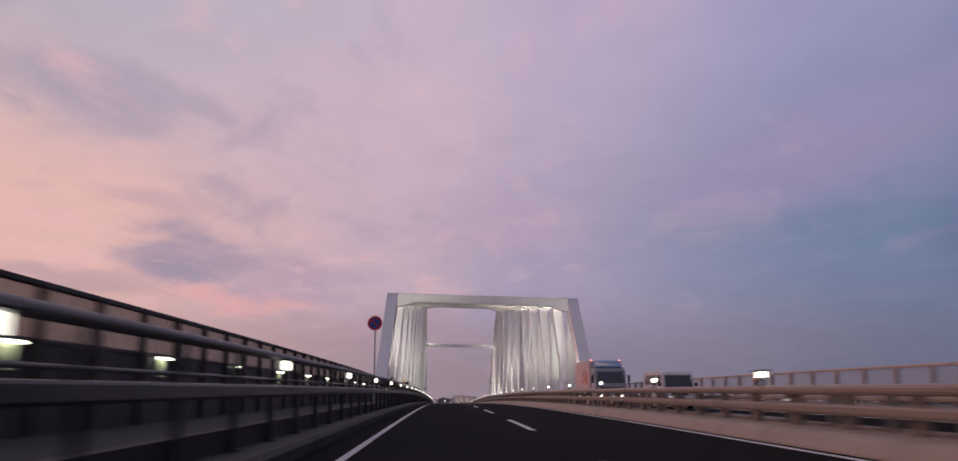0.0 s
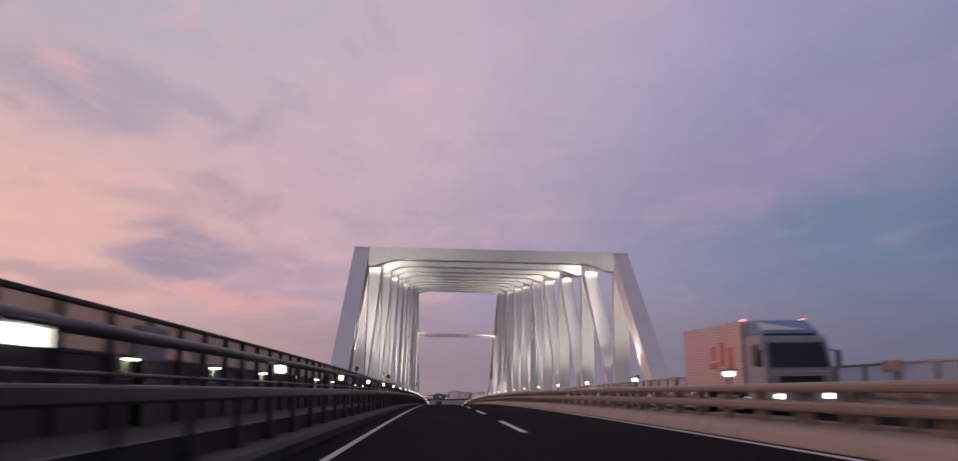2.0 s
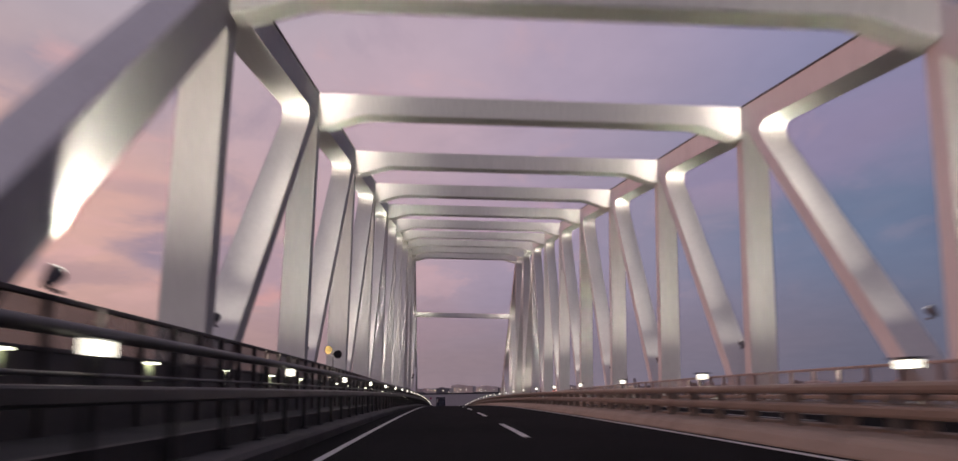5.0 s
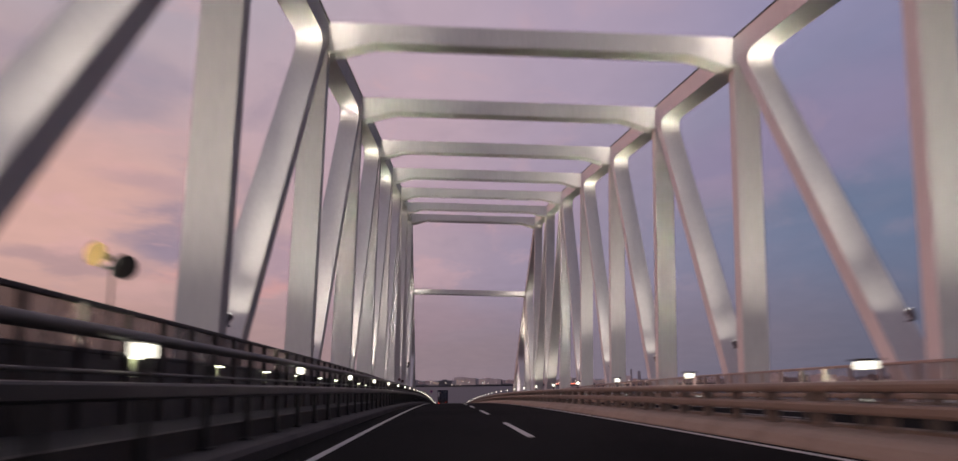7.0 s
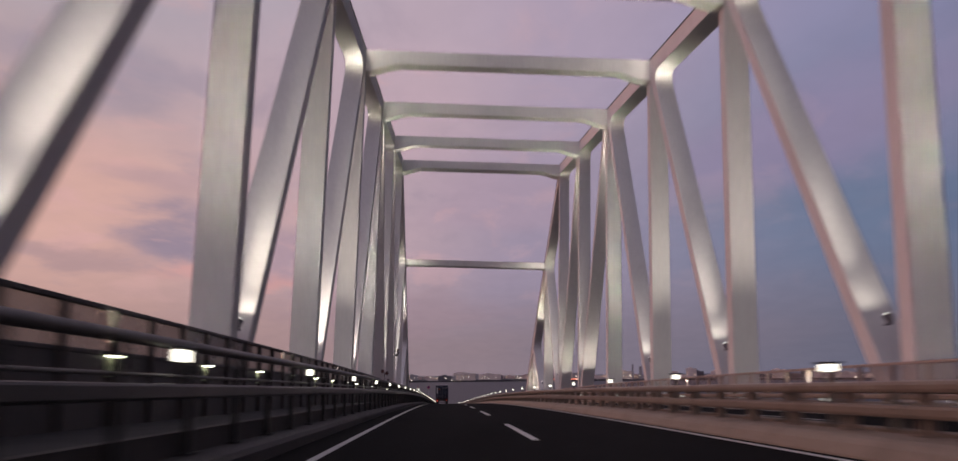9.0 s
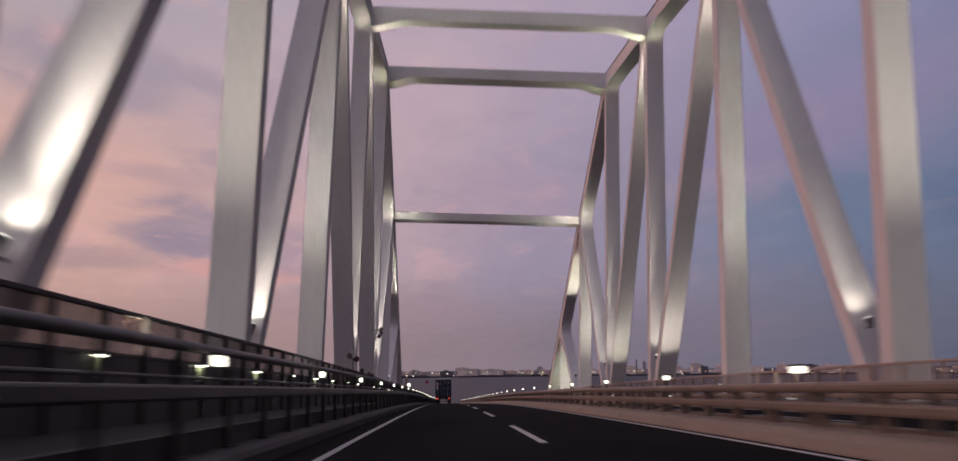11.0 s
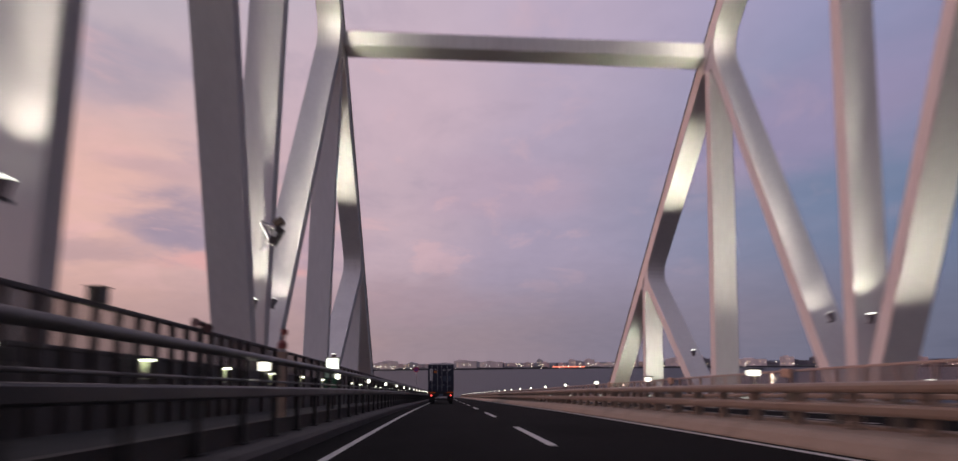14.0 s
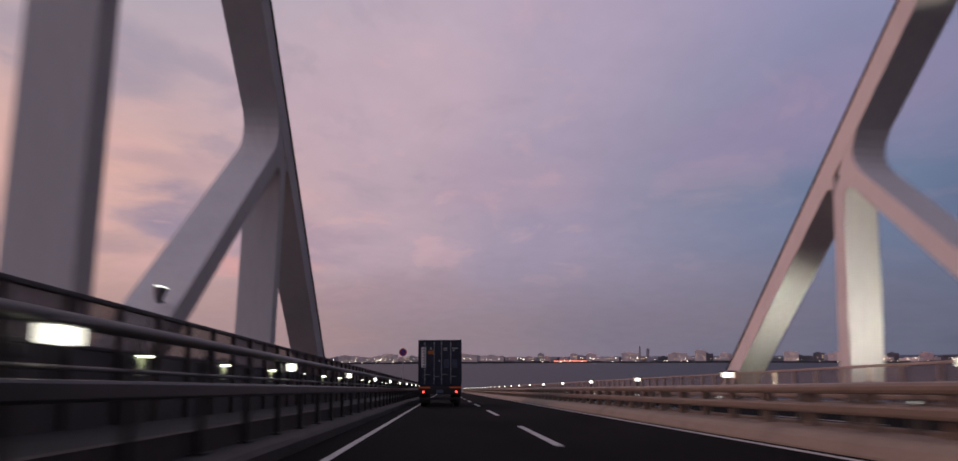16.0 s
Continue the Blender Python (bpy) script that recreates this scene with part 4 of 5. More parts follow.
def lit_panel():
    x, y = -3.34, 259.1
    c = at(x, y, 1.79)
    ob = thing("lit_panel", at(x, y, 0.32), "lit white box sign over a green cabinet by the footway", "lit sign")
    part("post", rod(at(x, y + 0.1, 0.32), c, 0.035, 10), GREY_STEEL, ob)
    case = part("case", add_box(bmesh.new(), c.x - 0.19, c.x + 0.19, c.y - 0.06, c.y + 0.14, c.z - 0.17, c.z + 0.17, 0.015), PALE_GREY, ob)
    part("face", add_box(bmesh.new(), c.x - 0.17, c.x + 0.17, c.y - 0.07, c.y - 0.062, c.z - 0.15, c.z + 0.15), PANEL_GLOW, case, "glowing white face")
    part("brim", add_box(bmesh.new(), c.x - 0.21, c.x + 0.21, c.y - 0.1, c.y + 0.15, c.z + 0.17, c.z + 0.19, 0.006), PALE_GREY, case)
    cab = part("cabinet", add_box(bmesh.new(), c.x - 0.23, c.x + 0.23, c.y - 0.08, c.y + 0.2, c.z - 0.86, c.z - 0.18, 0.02), CABINET_GREEN, ob, "dull green cabinet")
    part("door", add_box(bmesh.new(), c.x - 0.2, c.x + 0.2, c.y - 0.096, c.y - 0.081, c.z - 0.4, c.z - 0.2), CABINET_PALE, cab, "pale green door")
    part("handle", add_box(bmesh.new(), c.x + 0.12, c.x + 0.16, c.y - 0.115, c.y - 0.097, c.z - 0.36, c.z - 0.26, 0.004), GREY_STEEL, cab)


lit_panel()
# ---------------------------------------------------------------- vehicles
CONTAINER = material("container_navy", (0.016, 0.021, 0.042), 0.5, 0, 0.15, 12, 0.15, 1.2, 0.05, 30)
CHASSIS = material("chassis_black", (0.018, 0.018, 0.019), 0.6, 0, 0.2, 10, 0.12, 2)
WHITE_PAINT = material("white_paint", (0.8, 0.79, 0.77), 0.45)
MARK = material("pale_marking", (0.45, 0.46, 0.48), 0.6)
MARK_DIM = material("dim_marking", (0.09, 0.12, 0.17), 0.6)
ORANGE = material("orange_marking", (0.5, 0.15, 0.03), 0.5)
# reflecting strips: the light they throw back is given as a weak emission
ORANGE_GLOW = glow("orange_reflex_glow", (1.0, 0.16, 0.04), 0.13)
STEEL_ROD = material("lock_rod_steel", (0.30, 0.32, 0.35), 0.4, 0.3)
GLASS = material("dark_glass", (0.012, 0.016, 0.02), 0.06, 0.0, 0.02, 4, 0.0, 1, 0, 10, 0.9)
CAB_BLUE = material("cab_blue", (0.14, 0.24, 0.36), 0.32)
CAB_GREY = material("cab_grey", (0.27, 0.28, 0.29), 0.35)
CREAM = material("cream_paint", (0.6, 0.58, 0.48), 0.4)
MARKER_GLOW = glow("marker_glow", (1.0, 0.3, 0.3), 2.5)
CARGO_PINK = material("cargo_pale", (0.55, 0.45, 0.43), 0.5)
VAN_WHITE = material("van_white", (0.55, 0.54, 0.52), 0.32)
FADED_RED = material("faded_red", (0.45, 0.15, 0.11), 0.6)
RIB_ROSE = material("rib_rose", (0.46, 0.34, 0.31), 0.55)


def wheel_at(ob, x, y, z, r=0.5, w=0.28):
    t = part("wheel", add_rod(bmesh.new(), (x - w / 2, y, z), (x + w / 2, y, z), r, 28), RUBBER, ob, "black tyre")
    s = 1 if x > ob.location.x else -1
    part("rim", add_rod(bmesh.new(), (x + s * (w / 2 - 0.05), y, z), (x + s * (w / 2 + 0.012), y, z), r * 0.58, 20), PALE_GREY, t, "grey steel rim")


def container_truck(x, y):
    """A semi-trailer with a box container, seen from behind; y: its rear."""
    g = road_z(y)
    base = Vector((x, y, g))
    ob = thing("container_truck", base, "semi-trailer truck with a dark navy shipping container, tail lamps lit", "truck")
    z0, top, hw, long = 1.16, 3.74, 1.22, 12.19
    X = lambda a: x + a
    Y = lambda a: y + a
    box_ = part("container", add_box(bmesh.new(), X(-hw), X(hw), Y(0.06), Y(long), g + z0, g + top, 0.02), CONTAINER, ob, "dark navy steel container")
    # side corrugation
    for s in (-1, 1):
        fold = part("corrugation", add_box(bmesh.new(), *sorted((X(s * hw), X(s * (hw + 0.025)))), Y(0.35), Y(0.5), g + z0 + 0.16, g + top - 0.12), CONTAINER, box_)
        for i in range(1, 40):
            more = new("corrugation", fold.data)
            more.parent = box_
            more.matrix_parent_inverse = fold.matrix_parent_inverse
            more.location = (0, 0.29 * i, 0)
    # rear frame
    bm = bmesh.new()
    for s in (-1, 1):
        add_box(bm, *sorted((X(s * hw), X(s * (hw - 0.11)))), Y(0.0), Y(0.12), g + z0, g + top, 0.01)
    add_box(bm, X(-hw), X(hw), Y(0.0), Y(0.12), g + top - 0.12, g + top, 0.01)
    add_box(bm, X(-hw), X(hw), Y(0.0), Y(0.12), g + z0, g + z0 + 0.14, 0.01)
    part("rear_frame", bm, CONTAINER, box_)
    for s in (-1, 1):
        for zz in (z0, top - 0.12):
            part("corner_casting", add_box(bmesh.new(), *sorted((X(s * (hw + 0.01)), X(s * (hw - 0.17)))), Y(-0.015), Y(0.16), g + zz, g + zz + 0.125, 0.015), CONTAINER, box_)
    for s in (-1, 1):
        bm = bmesh.new()
        lo, hi = sorted((X(s * 0.012), X(s * (hw - 0.12))))
        add_box(bm, lo, hi, Y(0.03), Y(0.07), g + z0 + 0.15, g + top - 0.13, 0.008)
        for i in range(5):
            zz = g + z0 + 0.25 + i * 0.47
            add_box(bm, lo + 0.05, hi - 0.05, Y(0.018), Y(0.032), zz, zz + 0.3, 0.006)
        door = part("door", bm, CONTAINER, box_, "navy steel door")
    for a in (-0.86, -0.33, 0.03 + 0.06, 0.62):
        rod_ = part("lock_rod", add_rod(bmesh.new(), (X(a), Y(-0.02), g + z0 + 0.1), (X(a), Y(-0.02), g + top - 0.1), 0.022, 8), STEEL_ROD, box_, "steel locking rod")
    for a in (-0.86, -0.33, 0.09, 0.62):
        for zz in (0.35, 0.9, 1.75, 2.35):
            part("rod_guide", add_box(bmesh.new(), X(a - 0.05), X(a + 0.05), Y(-0.045), Y(0.02), g + z0 + zz, g + z0 + zz + 0.06, 0.005), STEEL_ROD, box_)
    for a, b, zz in ((-0.86, -0.55, 0.62), (-0.33, -0.05, 0.5), (0.09, 0.4, 0.62), (0.62, 0.92, 0.5)):
        part("door_handle", add_box(bmesh.new(), X(a), X(b), Y(-0.06), Y(-0.035), g + z0 + zz, g + z0 + zz + 0.04, 0.005), STEEL_ROD, box_, "steel door handle")
    # plain marks in place of the writing
    bm = bmesh.new()
    add_box(bm, X(-1.06), X(-0.8), Y(-0.012), Y(0.014), g + top - 1.55, g + top - 0.4)
    part("white_panel", bm, WHITE_PAINT, box_, "upright white panel with plain bars")
    for i in range(7):
        part("bar", add_box(bmesh.new(), X(-0.98), X(-0.88), Y(-0.02), Y(-0.013), g + top - 1.49 + i * 0.155, g + top - 1.44 + i * 0.155), CONTAINER, box_)
    part("orange_label", add_box(bmesh.new(), X(-0.68), X(-0.36), Y(-0.004), Y(0.017), g + top - 0.8, g + top - 0.6), ORANGE, box_, "orange label")
    pale = [(-0.56, -0.46, 0.54, 0.42), (0.2, 0.42, 0.5, 0.44), (0.2, 0.42, 0.6, 0.54), (0.68, 1.02, 0.5, 0.44), (0.72, 0.86, 0.62, 0.56), (-0.08, 0.03, 1.22, 1.14)]
    dim = [(x0, x1, 1.16 + i * 0.1, 1.1 + i * 0.1) for i in range(5) for x0, x1 in ((0.22, 0.52), (0.7, 0.98))]
    dim += [(-1.0, -0.82, 1.95 + i * 0.09, 1.9 + i * 0.09) for i in range(3)]
    for marks, paint in ((pale, MARK), (dim, MARK_DIM)):
        for x0, x1, low, high in marks:
            part("mark", add_box(bmesh.new(), X(x0), X(x1), Y(-0.004), Y(0.017), g + top - low, g + top - high), paint, box_)
    # chassis
    bm = bmesh.new()
    for s in (-0.45, 0.45):
        add_box(bm, X(s - 0.07), X(s + 0.07), Y(0.1), Y(12.0), g + 0.85, g + 1.17)
    for i in range(6):
        add_box(bm, X(-1.15), X(1.15), Y(0.3 + i * 2.2), Y(0.42 + i * 2.2), g + 1.0, g + 1.17)
    part("chassis", bm, CHASSIS, ob)
    beam = part("rear_beam", add_box(bmesh.new(), X(-1.22), X(1.22), Y(-0.06), Y(0.1), g + 0.7, g + 1.14, 0.02), CHASSIS, ob, "black rear beam")
    part("bumper", add_box(bmesh.new(), X(-1.15), X(1.15), Y(0.0), Y(0.1), g + 0.38, g + 0.5, 0.02), CHASSIS, ob)
    for s in (-1, 1):
        part("reflector_strip", add_box(bmesh.new(), *sorted((X(s * 0.55), X(s * 1.2))), Y(-0.08), Y(-0.062), g + 1.03, g + 1.11), ORANGE_GLOW, beam, "orange reflecting strip with a faint glow of its own")
        part("tail_lamp", add_rod(bmesh.new(), (X(s * 0.94), Y(-0.09), g + 0.83), (X(s * 0.94), Y(-0.062), g + 0.83), 0.058, 16), TAIL_GLOW, beam, "lit red tail lamp")
        part("mud_flap", add_box(bmesh.new(), *sorted((X(s * 0.6), X(s * 1.18))), Y(0.35), Y(0.37), g + 0.2, g + 0.85), CHASSIS, ob)
    part("number_plate", add_box(bmesh.new(), X(-0.2), X(0.2), Y(-0.075), Y(-0.062), g + 0.76, g + 0.94), MARK_DIM, beam, "plain dim plate")
    for s in (-0.95, 0.95):
        for a in (1.1, 2.4, 8.9, 10.2, 14.0):
            wheel_at(ob, X(s), Y(a), road_z(y + a) + 0.5)
    # tractor
    bm = bmesh.new()
    add_box(bm, X(-1.2), X(1.2), Y(12.6), Y(14.9), g + 0.55, g + 3.1, 0.12)
    part("cab", bm, CAB_BLUE, ob)
    part("tractor_frame", add_box(bmesh.new(), X(-0.5), X(0.5), Y(8.5), Y(14.4), g + 0.5, g + 0.84), CHASSIS, ob)


container_truck(-0.42, 314.6)


def slab(points, thick):
    """A flat pane with thickness, laid outwards from its points (listed with the outer side in front)."""
    bm = bmesh.new()
    pts = [Vector(p) for p in points]
    n = (pts[1] - pts[0]).cross(pts[2] - pts[0]).normalized() * thick
    a = [bm.verts.new(p) for p in pts]
    b = [bm.verts.new(p + n) for p in pts]
    bm.faces.new(a[::-1])
    bm.faces.new(b)
    for i in range(len(pts)):
        j = (i + 1) % len(pts)
        bm.faces.new((a[i], a[j], b[j], b[i]))
    return bm


def oncoming_truck(x, y):
    """A box truck that faces the camera; y: its front."""
    g = road_z(y)
    ob = thing("box_truck", Vector((x, y, g)), "box truck with grey cab, blue wind deflector and pale cargo box", "truck")
    X, Y = (lambda a: x + a), (lambda a: y + a)
    bm = bmesh.new()
    prof = [(0.0, 0.45), (0.0, 1.35), (0.1, 1.55), (0.35, 2.55), (0.6, 2.72), (1.95, 2.75), (1.95, 0.45)]
    a = [bm.verts.new((X(-1.15), Y(p), g + q)) for p, q in prof]
    b = [bm.verts.new((X(1.15), Y(p), g + q)) for p, q in prof]
    bm.faces.new(a), bm.faces.new(b[::-1])
    for i in range(len(prof)):
        j = (i + 1) % len(prof)
        bm.faces.new((a[i], b[i], b[j], a[j]))
    bmesh.ops.bevel(bm, geom=list(bm.edges), offset=0.05, segments=2, affect="EDGES")
    cab = part("cab", bm, CAB_GREY, ob, "grey truck cab")
    bm = slab(((X(-1.02), Y(0.10), g + 1.6), (X(1.02), Y(0.10), g + 1.6), (X(0.95), Y(0.31), g + 2.42), (X(-0.95), Y(0.31), g + 2.42)), 0.035)
    part("windscreen", bm, GLASS, cab, "dark windscreen")
    bm = bmesh.new()
    prof = [(0.5, 2.735), (0.62, 2.85), (1.45, 3.28), (1.85, 3.3), (1.85, 2.735)]
    a = [bm.verts.new((X(-1.0), Y(p), g + q)) for p, q in prof]
    b = [bm.verts.new((X(1.0), Y(p), g + q)) for p, q in prof]
    bm.faces.new(a), bm.faces.new(b[::-1])
    for i in range(len(prof)):
        j = (i + 1) % len(prof)
        bm.faces.new((a[i], b[i], b[j], a[j]))
    bmesh.ops.bevel(bm, geom=list(bm.edges), offset=0.04, segments=2, affect="EDGES")
    deflector = part("air_deflector", bm, CAB_BLUE, cab, "blue wind deflector")
    part("cream_wedge", slab(((X(-0.96), Y(0.66), g + 2.88), (X(0.6), Y(0.66), g + 2.88), (X(-0.96), Y(1.3), g + 3.21)), 0.012), CREAM, deflector, "cream wedge")
    for sx in (-1.1, 1.1):
        part("marker_lamp", add_box(bmesh.new(), X(sx - 0.1), X(sx + 0.1), Y(2.04), Y(2.09), g + 3.3, g + 3.36, 0.01), MARKER_GLOW, cab, "lit rosy marker lamp")
    for sy in (2.6, 4.2, 5.8, 8.4):
        part("side_lamp", add_box(bmesh.new(), X(-1.235), X(-1.2), Y(sy), Y(sy + 0.18), g + 0.8, g + 0.86), MARKER_GLOW if sy > 8 else REFLECTOR, ob, "small side lamp")
    part("grille", add_box(bmesh.new(), X(-0.75), X(0.75), Y(-0.02), Y(0.02), g + 0.9, g + 1.3, 0.02), CHASSIS, cab, "black grille")
    part("bumper", add_box(bmesh.new(), X(-1.17), X(1.17), Y(-0.08), Y(0.2), g + 0.42, g + 0.8, 0.04), PALE_GREY, cab)
    for s in (-1, 1):
        part("headlight", add_box(bmesh.new(), *sorted((X(s * 0.7), X(s * 1.0))), Y(-0.1), Y(-0.081), g + 0.55, g + 0.7, 0.015), HEAD_GLOW, cab, "lit headlight")
        part("side_window", add_box(bmesh.new(), *sorted((X(s * 1.13), X(s * 1.157))), Y(0.55), Y(1.35), g + 1.65, g + 2.4), GLASS, cab)
        part("mirror", add_box(bmesh.new(), *sorted((X(s * 1.28), X(s * 1.46))), Y(0.05), Y(0.13), g + 1.6, g + 2.15, 0.03), CHASSIS, cab, "black wing mirror")
        part("mirror_arm", rod((X(s * 1.1), Y(0.25), g + 2.2), (X(s * 1.38), Y(0.1), g + 2.1), 0.02, 8), CHASSIS, cab)
        for aa in (1.1, 6.6, 7.8):
            wheel_at(ob, X(s * 0.98), Y(aa), road_z(y + aa) + 0.48, 0.48, 0.3)
    cargo = part("cargo_box", add_box(bmesh.new(), X(-1.24), X(1.24), Y(2.1), Y(9.0), g + 0.95, g + 3.32, 0.05), CARGO_PINK, ob, "pale cargo box")
    for s in (-1, 1):
        for zz in (0.95, 3.22):
            part("rail", add_box(bmesh.new(), *sorted((X(s * 1.235), X(s * 1.262))), Y(2.15), Y(8.95), g + zz, g + zz + 0.1), PALE_GREY, cargo)
        # corrugated sides: narrow level ribs, pale over reddish
        rib = None
        for i in range(20):
            if rib is None:
                rib = part("rib", add_box(bmesh.new(), *sorted((X(s * 1.235), X(s * 1.25))), Y(2.2), Y(8.9), g + 1.07, g + 1.12, 0.004), RIB_ROSE, cargo, "rose level rib")
            else:
                more = new("rib", rib.data)
                more.parent = cargo
                more.matrix_parent_inverse = rib.matrix_parent_inverse
                more.location = (0, 0, 0.108 * i)
    for i, (y0, y1, z0, z1) in enumerate(((2.9, 3.5, 1.5, 2.4), (3.8, 4.3, 1.7, 2.6), (4.6, 5.6, 1.6, 1.85), (4.8, 5.3, 1.95, 2.5))):
        part("red_mark", add_box(bmesh.new(), X(-1.262), X(-1.241), Y(y0), Y(y1), g + z0, g + z1), FADED_RED, cargo, "faded red bar")
    part("frame", add_box(bmesh.new(), X(-0.45), X(0.45), Y(0.6), Y(8.9), g + 0.6, g + 0.94), CHASSIS, ob)


def oncoming_van(x, y):
    g = road_z(y)
    ob = thing("van", Vector((x, y, g)), "white van with a dark windscreen and lit yellowish headlights", "van")
    X, Y = (lambda a: x + a), (lambda a: y + a)
    bm = bmesh.new()
    prof = [(0.0, 0.35), (0.0, 0.95), (0.06, 1.04), (0.44, 1.82), (0.62, 1.93), (1.0, 1.97), (4.3, 1.97), (4.45, 1.8), (4.5, 0.4), (4.4, 0.3), (0.15, 0.28)]
    a = [bm.verts.new((X(-0.84), Y(p), g + q)) for p, q in prof]
    b = [bm.verts.new((X(0.84), Y(p), g + q)) for p, q in prof]
    bm.faces.new(a), bm.faces.new(b[::-1])
    for i in range(len(prof)):
        j = (i + 1) % len(prof)
        bm.faces.new((a[i], b[i], b[j], a[j]))
    bmesh.ops.bevel(bm, geom=list(bm.edges), offset=0.06, segments=2, affect="EDGES")
    body = part("body", bm, VAN_WHITE, ob, "white van body")
    bm = slab(((X(-0.76), Y(0.12), g + 1.1), (X(0.76), Y(0.12), g + 1.1), (X(0.7), Y(0.42), g + 1.74), (X(-0.7), Y(0.42), g + 1.74)), 0.03)
    part("windscreen", bm, GLASS, body, "dark windscreen")
    for s in (-1, 1):
        for y0, y1 in ((0.6, 1.5), (1.65, 2.8), (2.95, 4.1)):
            part("side_window", add_box(bmesh.new(), *sorted((X(s * 0.825), X(s * 0.848))), Y(y0), Y(y1), g + 1.25, g + 1.78), GLASS, body)
        part("headlight", add_box(bmesh.new(), *sorted((X(s * 0.52), X(s * 0.78))), Y(-0.015), Y(0.03), g + 0.84, g + 1.0, 0.02), HEAD_GLOW, body, "lit headlight")
        part("mirror", add_box(bmesh.new(), *sorted((X(s * 0.9), X(s * 1.08))), Y(0.25), Y(0.35), g + 1.15, g + 1.36, 0.03), CHASSIS, body, "black wing mirror")
        for aa in (0.75, 3.6):
            wheel_at(ob, X(s * 0.74), Y(aa), road_z(y + aa) + 0.31, 0.31, 0.2)
    part("grille", add_box(bmesh.new(), X(-0.45), X(0.45), Y(-0.012), Y(0.02), g + 0.68, g + 0.82, 0.01), CHASSIS, body, "dark grille")
    part("bumper", add_box(bmesh.new(), X(-0.83), X(0.83), Y(-0.07), Y(0.1), g + 0.3, g + 0.6, 0.05), VAN_WHITE, body)
    part("number_plate", add_box(bmesh.new(), X(-0.17), X(0.17), Y(-0.085), Y(-0.072), g + 0.4, g + 0.56), MARK, body, "plain pale plate")


oncoming_van(12.2, 43.5)
oncoming_truck(12.1, 61.0)

# ---------------------------------------------------------------- water and far shore
SEA = -66.0


def water_material():
    m = bpy.data.materials.new("bay_water")
    m.use_nodes = True
    t = m.node_tree
    bsdf = t.nodes["Principled BSDF"]
    bsdf.inputs["Base Color"].default_value = (0.022, 0.025, 0.036, 1)
    bsdf.inputs["Roughness"].default_value = 0.5
    bsdf.inputs["Specular IOR Level"].default_value = 0.22
    coord = node(t, "ShaderNodeTexCoord").outputs["Object"]
    mp = node(t, "ShaderNodeMapping")
    mp.inputs["Scale"].default_value = (0.02, 0.05, 1)
    t.links.new(coord, mp.inputs[0])
    n = node(t, "ShaderNodeTexNoise")
    n.inputs["Scale"].default_value, n.inputs["Detail"].default_value = 2.0, 6.0
    t.links.new(mp.outputs[0], n.inputs["Vector"])
    b = node(t, "ShaderNodeBump")
    b.inputs["Strength"].default_value, b.inputs["Distance"].default_value = 0.6, 2.0
    t.links.new(n.outputs["Fac"], b.inputs["Height"])
    t.links.new(b.outputs[0], bsdf.inputs["Normal"])
    return m


bm = bmesh.new()
bmesh.ops.create_grid(bm, x_segments=8, y_segments=8, size=14000, matrix=Matrix.Translation((0, 0, SEA)))
setting("water", bm, water_material(), "dull blue-grey water of the bay reaching the horizon", "water")

SHORE = material("dark_shore", (0.05, 0.05, 0.055), 0.9, 0, 0.3, 0.02, 0.2, 0.005)
rng = random.Random(7)
bm = bmesh.new()
steps = 90
for i in range(steps):
    a0, a1 = radians(-50 + 100 * i / steps), radians(-50 + 100 * (i + 1) / steps)
    r = 3400
    hgt = rng.uniform(3, 7)
    p = [Vector((math.sin(a) * q, math.cos(a) * q, 0)) for a, q in ((a0, r), (a1, r), (a1, r + 500), (a0, r + 500))]
    lo = [bm.verts.new(v + Vector((0, 0, SEA - 1))) for v in p]
    hi = [bm.verts.new(v + Vector((0, 0, SEA + hgt))) for v in p]
    bm.faces.new(hi)
    for j in range(4):
        bm.faces.new((lo[j], lo[(j + 1) % 4], hi[(j + 1) % 4], hi[j]))
setting("ground", bm, SHORE, "dark low shore across the bay", "shore")

CITY = [material("city_wall_" + n, c, 0.8, 0, 0.2, 0.05, 0.15, 0.02) for n, c in (("pale", (0.74, 0.62, 0.58)), ("rose", (0.62, 0.47, 0.44)), ("grey", (0.40, 0.37, 0.39)), ("dark", (0.14, 0.13, 0.15)))]
WINDOW_GLOW = glow("city_window_glow", (1.0, 0.72, 0.5), 1.1)
CITY_LIGHT = glow("city_light_glow", (1.0, 0.85, 0.7), 4.5)
RED_LIGHT = glow("city_red_glow", (1.0, 0.24, 0.16), 2.2)


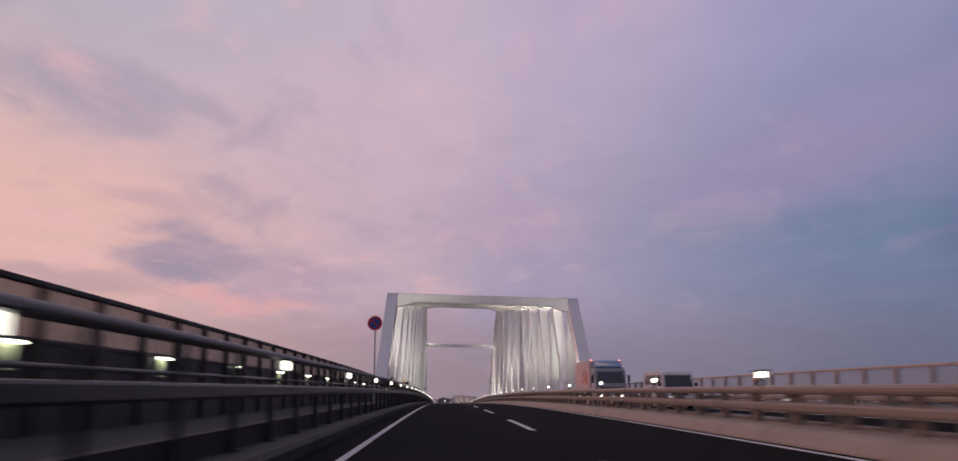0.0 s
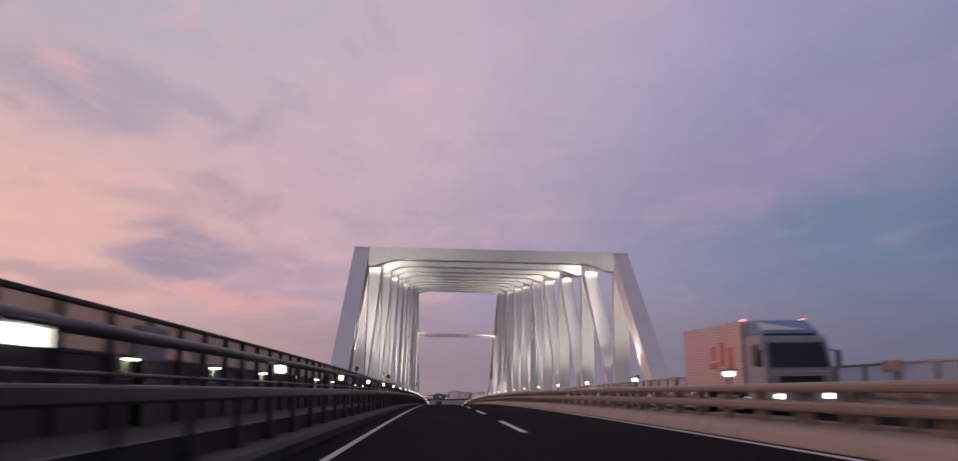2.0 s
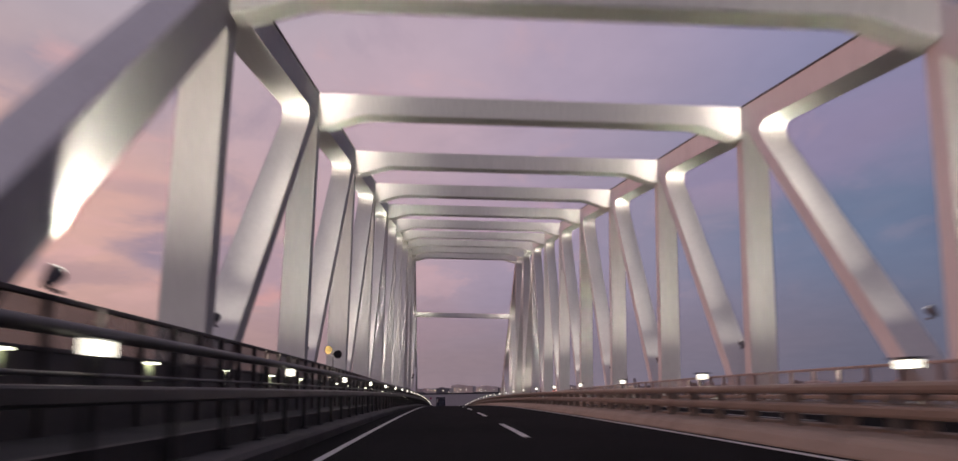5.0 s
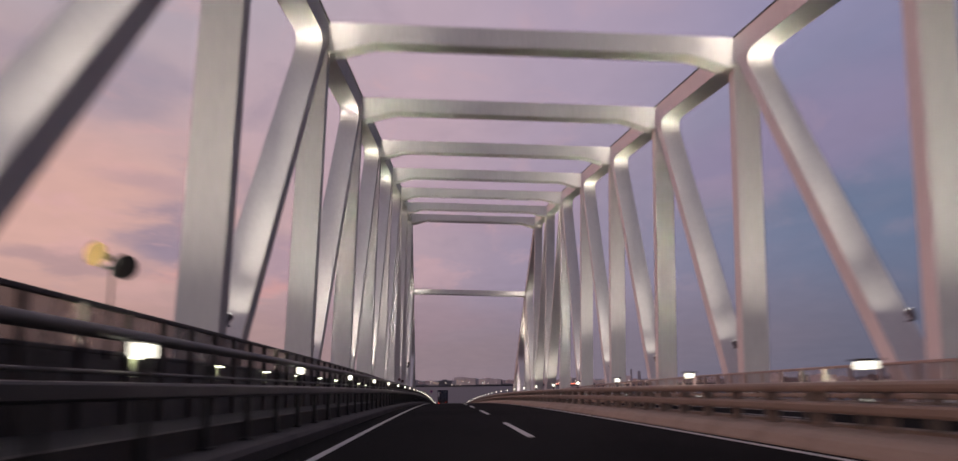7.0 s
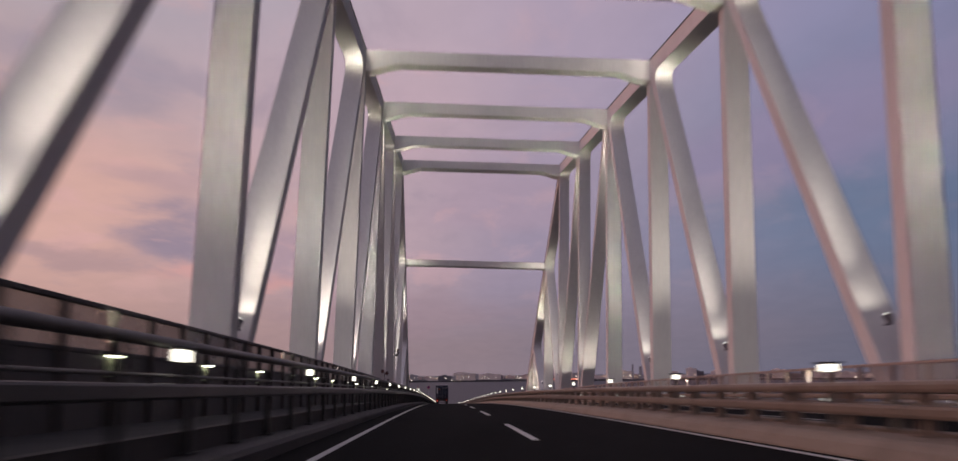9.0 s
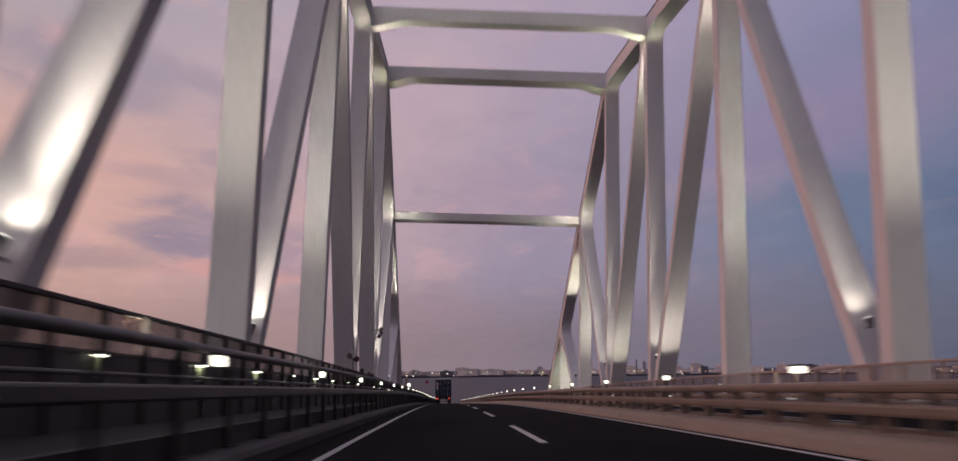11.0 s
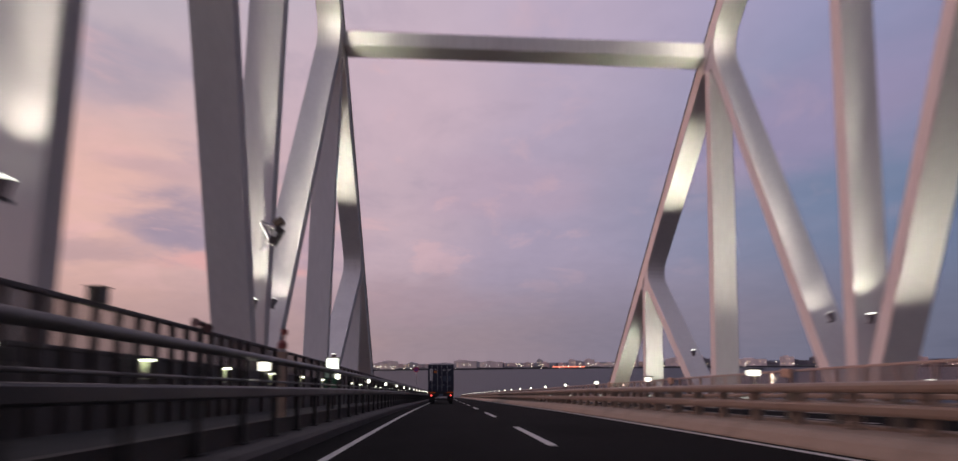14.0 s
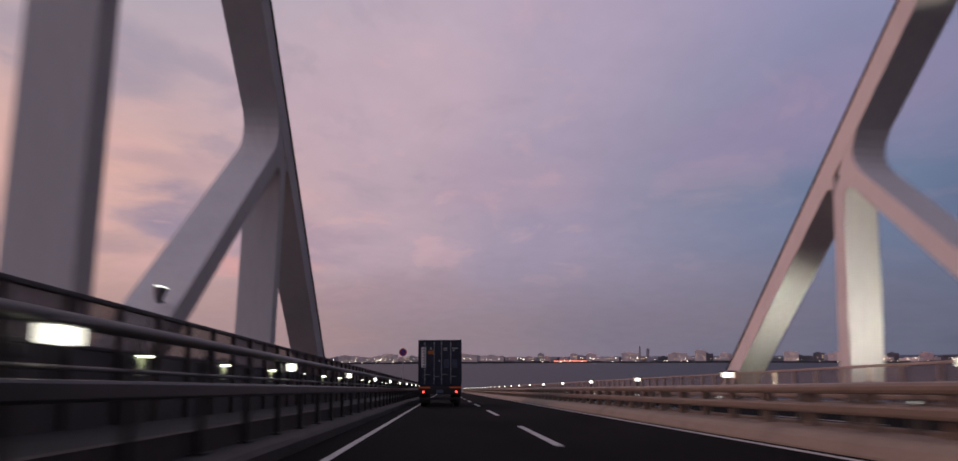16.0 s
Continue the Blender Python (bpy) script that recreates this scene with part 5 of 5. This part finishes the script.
def far_building(azimuth, distance, wide, tall, deep, mat, lit):
    a = radians(azimuth)
    c = Vector((math.sin(a) * distance, math.cos(a) * distance, SEA + 8))
    ob = thing("building", c, "far city block across the bay in evening haze", "building", "buildings across the bay")
    turn = Matrix.Translation(c) @ Matrix.Rotation(-a, 4, "Z")
    w = wide / 2
    bm = box(-w, w, 0, deep, -6, tall)
    bm.transform(turn)
    part("wall", bm, mat, ob)
    bm = box(-w * 0.5, w * 0.2, deep * 0.2, deep * 0.6, tall, tall + 4)
    bm.transform(turn)
    part("roof_house", bm, mat, ob)
    if lit:
        bm = bmesh.new()
        rows = max(1, int(tall / 9))
        for i in range(rows):
            for j in range(max(2, int(wide / 9))):
                if rng.random() < 0.28:
                    xx = -w + 4 + j * 9
                    if xx + 4 < w:
                        add_box(bm, xx, xx + 3.5, -0.4, -0.1, 4 + i * 8, 6.5 + i * 8)
        if bm.verts:
            bm.transform(turn)
            tagged(part("windows", bm, WINDOW_GLOW, ob), "small lit windows of the block", kind="stuff")
        else:
            bm.free()


for i in range(130):
    az = -36 + 72 * (i + rng.uniform(-0.3, 0.3)) / 130
    tall = rng.choice((6, 8, 10, 12, 15, 18, 24))
    wide = rng.uniform(20, 70)
    far_building(az, 3450 + rng.uniform(0, 300), wide, tall, rng.uniform(20, 60), rng.choice(CITY), rng.random() < 0.6)
for az, tall, wide in ((-6.3, 22, 60), (-3.6, 26, 70), (1.4, 24, 80), (3.0, 20, 90), (11.8, 28, 66), (12.9, 44, 12), (14.7, 26, 70), (16.1, 36, 40), (19.3, 22, 110), (21.4, 30, 50), (12.4, 52, 7), (24.2, 26, 90)):
    far_building(az, 3450, wide, tall, 40, CITY[0] if wide > 20 else CITY[2], wide > 20)

bm, red = bmesh.new(), bmesh.new()
for i in range(240):
    a, r, z = radians(rng.uniform(-36, 36)), 3390, SEA + rng.uniform(4, 20)
    s = rng.uniform(0.7, 1.7)
    add_box(bm, math.sin(a) * r - s, math.sin(a) * r + s, math.cos(a) * r - 1, math.cos(a) * r + 1, z, z + s * 1.2)
tagged(part("city_lights", bm, CITY_LIGHT, None), "scattered lights along the far shore", "lights", kind="stuff")
for i in range(7):
    a = radians(7.1 + i * 0.3)
    r, z = 3390, SEA + 6
    add_box(red, math.sin(a) * r - 8, math.sin(a) * r + 8, math.cos(a) * r - 1, math.cos(a) * r + 1, z, z + 3)
tagged(part("shore_lights", red, RED_LIGHT, None), "row of reddish lights along the far quay", "lights", kind="stuff")
